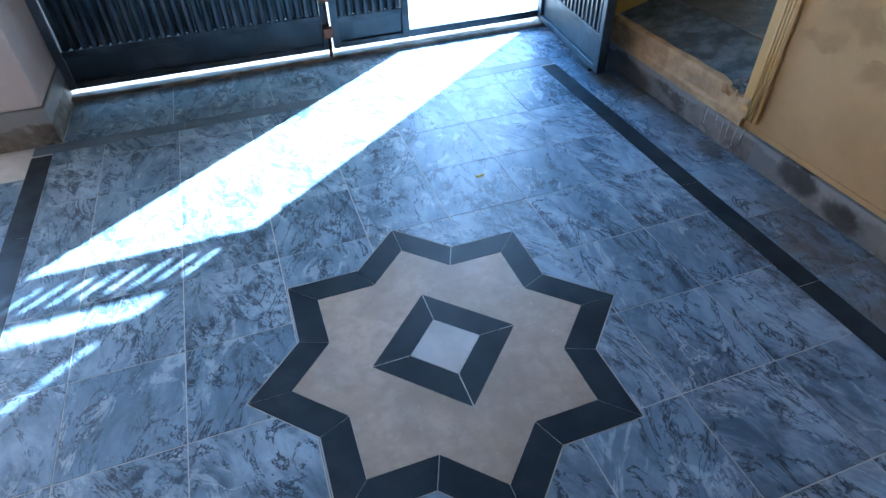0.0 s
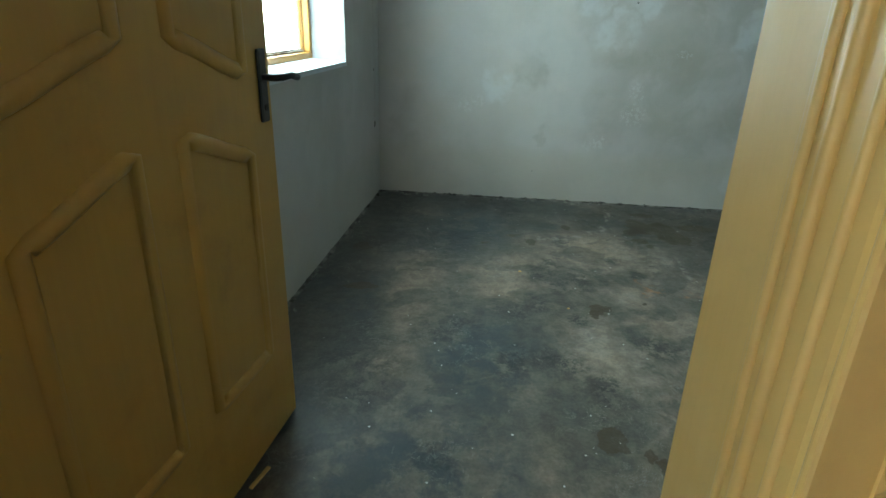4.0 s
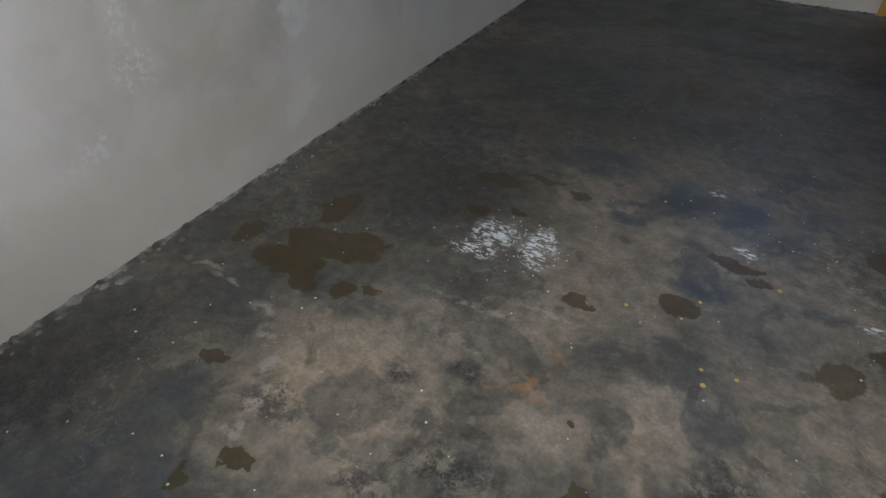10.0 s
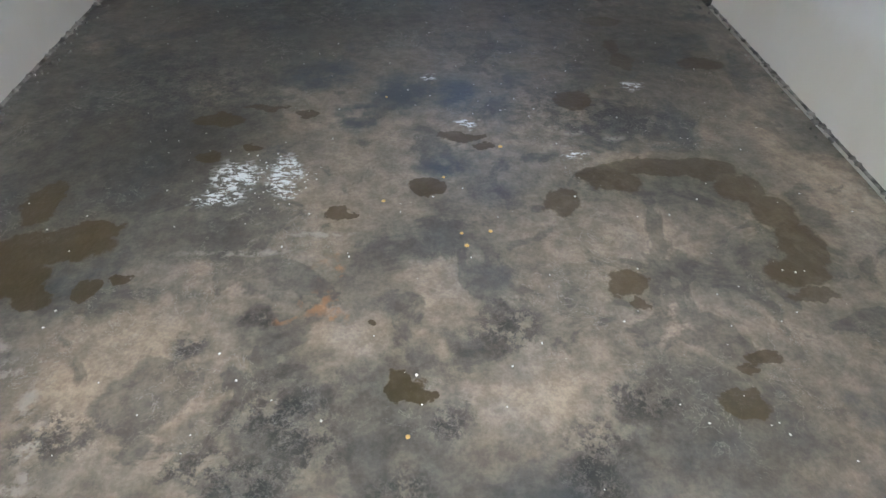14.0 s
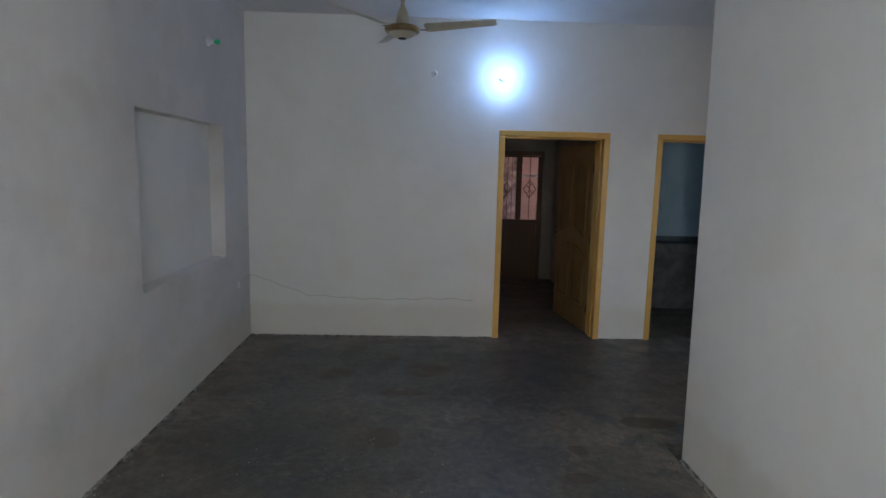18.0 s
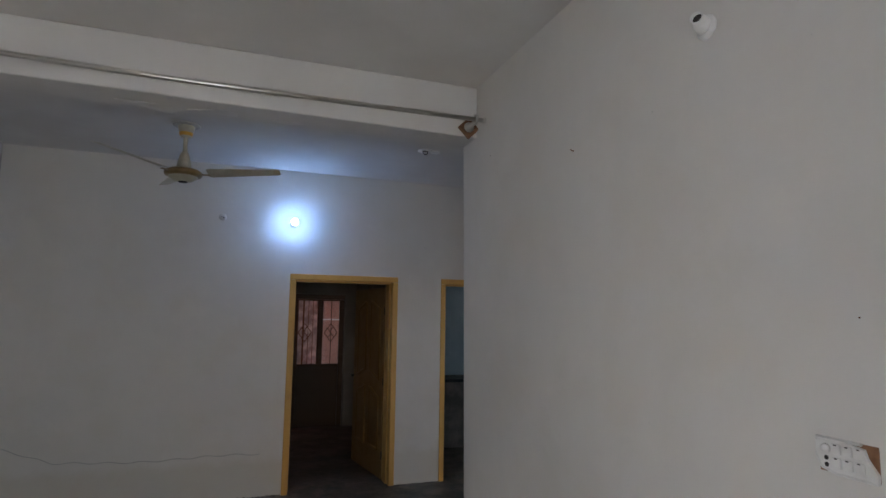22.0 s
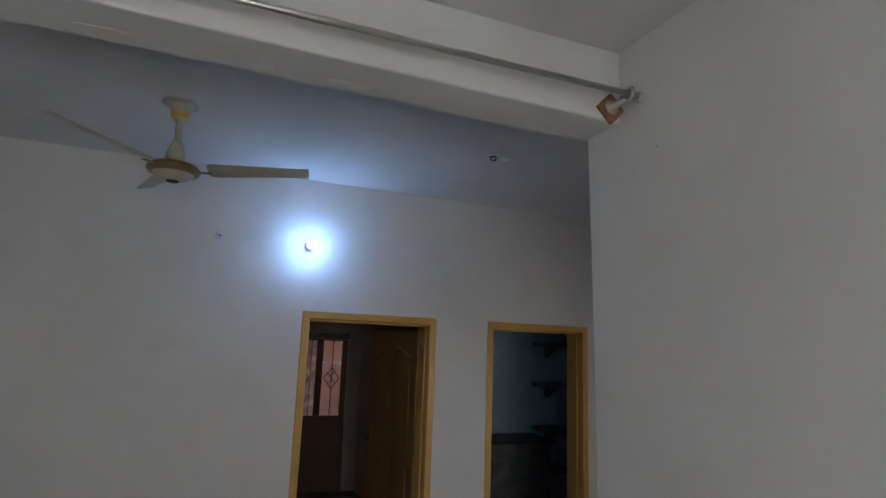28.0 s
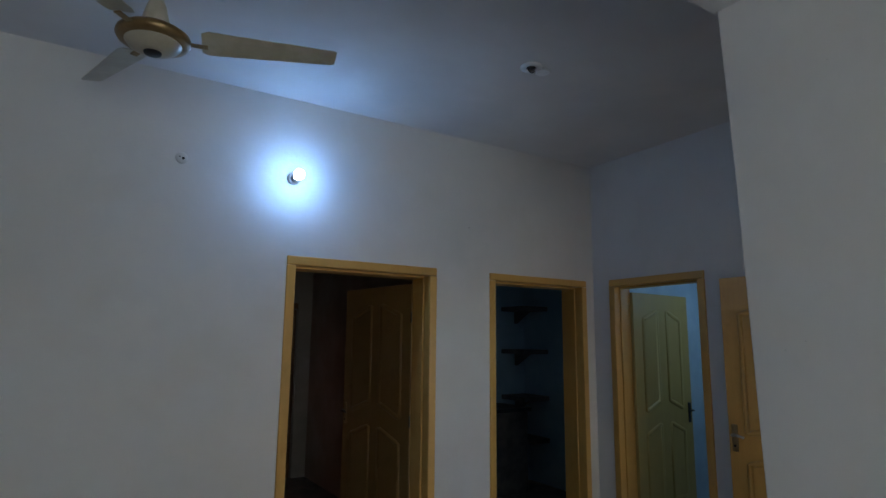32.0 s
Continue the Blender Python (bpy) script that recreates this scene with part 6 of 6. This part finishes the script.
rd = tagged(new("rear_door"), "dark brown steel rear door with a barred glazed top", "door", "", "structure")
Yd = -6.92
for a, b in (((-0.04, Yd, F), (0.034, Yd + 0.045, 2.243)), ((0.662, Yd, F), (0.742, Yd + 0.045, 2.243)), ((0.0345, Yd, 2.222), (0.6615, Yd + 0.045, 2.243)),
             ((0.0345, Yd, 1.19), (0.6615, Yd + 0.045, 1.252)), ((0.288, Yd, 1.2525), (0.372, Yd + 0.045, 2.2215))):
    part("door_rail", box(a, b, 0.004), M_DARK_DOOR, rd)
part("door_panel", box((0.0345, Yd + 0.01, F), (0.6615, Yd + 0.03, 1.1895), 0.003), M_DARK_DOOR, rd)
part("glazing_post", box((0.573, Yd + 0.006, 1.2525), (0.597, Yd + 0.04, 2.2215), 0.003), M_DARK_DOOR, rd)
for x0, x1, z0, z1, g in ((0.0345, 0.2875, 1.2525, 1.922, M_GLASS), (0.0345, 0.2875, 1.946, 2.2215, M_GLASS), (0.3725, 0.5725, 1.2525, 2.2215, M_CLOUDY), (0.5975, 0.6615, 1.2525, 2.2215, M_CLOUDY)):
    p = part("pane", box((x0, Yd + 0.012, z0), (x1, Yd + 0.016, z1)), g, rd)
    p.visible_shadow = False
part("glazing_bar", box((0.0345, Yd + 0.006, 1.9225), (0.2875, Yd + 0.024, 1.9455), 0.003), M_PLASTIC, rd, "pale glazing bar")
for x, r in ((0.158, 0.007), (0.44, 0.005), (0.51, 0.005)):
    part("grille_bar", tube([(x, Yd + 0.034, 1.2525), (x, Yd + 0.034, 2.2215)], r, 6), M_DARK_DOOR, rd)
for gx in (0.162, 0.56):
    for q0, q1, r0, r1 in ((-1, 1, -1, -1), (-1, 1, 1, 1), (-1, -1, -1, 1), (1, 1, -1, 1), (-1, 1, 0, 0), (-0.1, -0.1, -1, 0), (0.3, 0.3, 0, 1)):
        ends = [(gx + 0.050 * (q - r), Yd + 0.05, 1.732 + 0.070 * (q + r)) for q, r in ((q0, r0), (q1, r1))]
        part("grille_lattice", tube(ends, 0.007, 6), M_DARK_DOOR, rd)
part("door_head", box((-0.05, Yd - 0.02, 2.246), (1.349, Yd + 0.06, 2.319), 0.004), M_DARK_DOOR, rd)
pp = thing("drain_pipe", "pale blue plastic pipe leaning on the pink yard wall", "pipe")
part("pipe", tube([(1.262, -7.90, 0.279), (1.25, -8.0, 1.2), (1.235, -8.165, 2.085)], 0.028, 12), M_PIPE, pp, "", True)

# ---- porch paving: star medallion, borders and tiles ----
SX, SY, SR = -1.431, 0.968, 0.54


def star(r, off=0.0):
    q = r * math.cos(math.pi / 4) / math.cos(math.pi / 8)
    return [(SX + (r if k % 2 == 0 else q) * math.cos(math.pi / 8 * k + off), SY + (r if k % 2 == 0 else q) * math.sin(math.pi / 8 * k + off)) for k in range(16)]


pave = tagged(new("porch_paving"), "blue-grey marble porch floor with dark borders and a star medallion", "floor", "", "structure")
outer, inner = star(SR), star(0.427)
for k in range(0, 16):
    j = (k + 1) % 16
    a, b, c, d = outer[k], outer[j], inner[j], inner[k]
    cxm, cym = (a[0] + b[0] + c[0] + d[0]) / 4, (a[1] + b[1] + c[1] + d[1]) / 4
    poly = [(cxm + (x - cxm) * 0.988, cym + (yy - cym) * 0.988) for x, yy in (a, b, c, d)]
    part("star_border", prism(poly, -0.011, 0.0005), M_DARK, pave)
sq = [(SX + 0.21 * math.cos(math.pi / 2 * k), SY + 0.21 * math.sin(math.pi / 2 * k)) for k in range(4)]
sqi = [(SX + 0.104 * math.cos(math.pi / 2 * k), SY + 0.104 * math.sin(math.pi / 2 * k)) for k in range(4)]
for k in range(4):
    j = (k + 1) % 4
    s2 = [inner[4 * k], inner[4 * k + 1], inner[4 * k + 2], inner[4 * k + 3], inner[(4 * k + 4) % 16], sq[j], sq[k]]
    part("star_field", prism([(SX + (x - SX) * 0.998, SY + (yy - SY) * 0.998) for x, yy in s2], -0.011, 0.0), M_CREAM, pave)
    part("square_border", prism([sq[k], sq[j], sqi[j], sqi[k]], -0.0108, 0.0006), M_DARK, pave)
    part("square_joint", tube([(sq[k][0], sq[k][1], 0.0004), (sqi[k][0], sqi[k][1], 0.0004)], 0.0016, 4), M_GROUT, pave)
part("square_centre", prism([(SX + (x - SX) * 0.98, SY + (yy - SY) * 0.98) for x, yy in sqi], -0.0106, 0.0008), M_WHITE_ST, pave)
part("star_joint", tube([(x, yy, -0.0012) for x, yy in star(SR + 0.003)], 0.0022, 4, True), M_GROUT, pave)

for name, x0, x1, y0, y1 in (("border_strip", -0.352, -0.272, -0.9, 2.50), ("border_strip", -2.70, -2.62, -0.9, 2.50), ("border_strip", -2.70, -0.272, 2.512, 2.585)):
    L = (y1 - y0) if (y1 - y0) > (x1 - x0) else (x1 - x0)
    n = max(1, round(L / 0.61))
    for k in range(n):
        if y1 - y0 > x1 - x0:
            a, b = (x0, y0 + (y1 - y0) * k / n + 0.001, -0.011), (x1, y0 + (y1 - y0) * (k + 1) / n - 0.001, 0.0)
        else:
            a, b = (x0 + (x1 - x0) * k / n + 0.001, y0, -0.011), (x0 + (x1 - x0) * (k + 1) / n - 0.001, y1, 0.0)
        part(name, box(a, b), M_DUSTY if y0 > 2.4 else M_DARK, pave)


def inside(p, poly):
    r = False
    for k in range(len(poly)):
        (xa, ya), (xb, yb) = poly[k], poly[k - 1]
        if (ya > p[1]) != (yb > p[1]) and p[0] < (xb - xa) * (p[1] - ya) / (yb - ya) + xa:
            r = not r
    return r


edge_star = star(SR + 0.002)


def tile(x0, x1, y0, y1, gap=0.0015):
    near = math.hypot(max(x0 - SX, 0, SX - x1), max(y0 - SY, 0, SY - y1))
    if near > SR:
        part("marble_tile", box((x0 + gap, y0 + gap, -0.011), (x1 - gap, y1 - gap, random.uniform(-0.0006, 0.0004))), M_MARBLE, pave)
        return
    # cut along the lines of the two squares that make the star, drop the pieces inside
    bm = bmesh.new()
    vs = [bm.verts.new(p) for p in ((x0 + gap, y0 + gap, 0), (x1 - gap, y0 + gap, 0), (x1 - gap, y1 - gap, 0), (x0 + gap, y1 - gap, 0))]
    bm.faces.new(vs)
    dist = (SR + 0.002) * math.cos(math.pi / 4)
    for k in range(8):
        nrm = Vector((math.cos(math.pi / 4 * k), math.sin(math.pi / 4 * k), 0))
        bmesh.ops.bisect_plane(bm, geom=bm.verts[:] + bm.edges[:] + bm.faces[:], plane_co=Vector((SX, SY, 0)) + nrm * dist, plane_no=nrm)
    dead = [f for f in bm.faces if inside(f.calc_center_median().xy, edge_star)]
    bmesh.ops.delete(bm, geom=dead, context="FACES")
    if bm.faces:
        bmesh.ops.dissolve_limit(bm, angle_limit=0.02, verts=bm.verts[:], edges=bm.edges[:])
        r = bmesh.ops.extrude_face_region(bm, geom=bm.faces[:])
        for v in r["geom"]:
            if isinstance(v, bmesh.types.BMVert):
                v.co.z -= 0.011
        bmesh.ops.recalc_face_normals(bm, faces=bm.faces)
        part("marble_tile", bm, M_MARBLE, pave)
    else:
        bm.free()


random.seed(8)
TX, TY, TS = -0.922, 0.606, 0.299
xs = [-2.62] + [TX - TS * k for k in range(5, -1, -1)] + [TX + TS, -0.352]
ys = [TY + TS * k for k in range(-5, 7)] + [2.512]
for xa, xb in zip(xs, xs[1:]):
    for ya, yb in zip(ys, ys[1:]):
        if xb - xa > 0.01:
            tile(xa, xb, ya, yb)
for yk in range(-6, 9):
    ya, yb = 0.82 + 0.3035 * yk, 0.82 + 0.3035 * (yk + 1)
    if ya < 2.98:
        tile(-0.272, -0.013, ya, min(yb, 2.984), 0.0006)
        if yb < 2.6:
            tile(-3.0, -2.70, ya, yb)
            tile(-3.31, -3.0, ya, yb)
            tile(-3.74, -3.31, ya, yb)
xk = -2.59
while xk < -0.28:
    tile(xk, min(xk + 0.45, -0.272), 2.585, 2.984)
    xk += 0.45
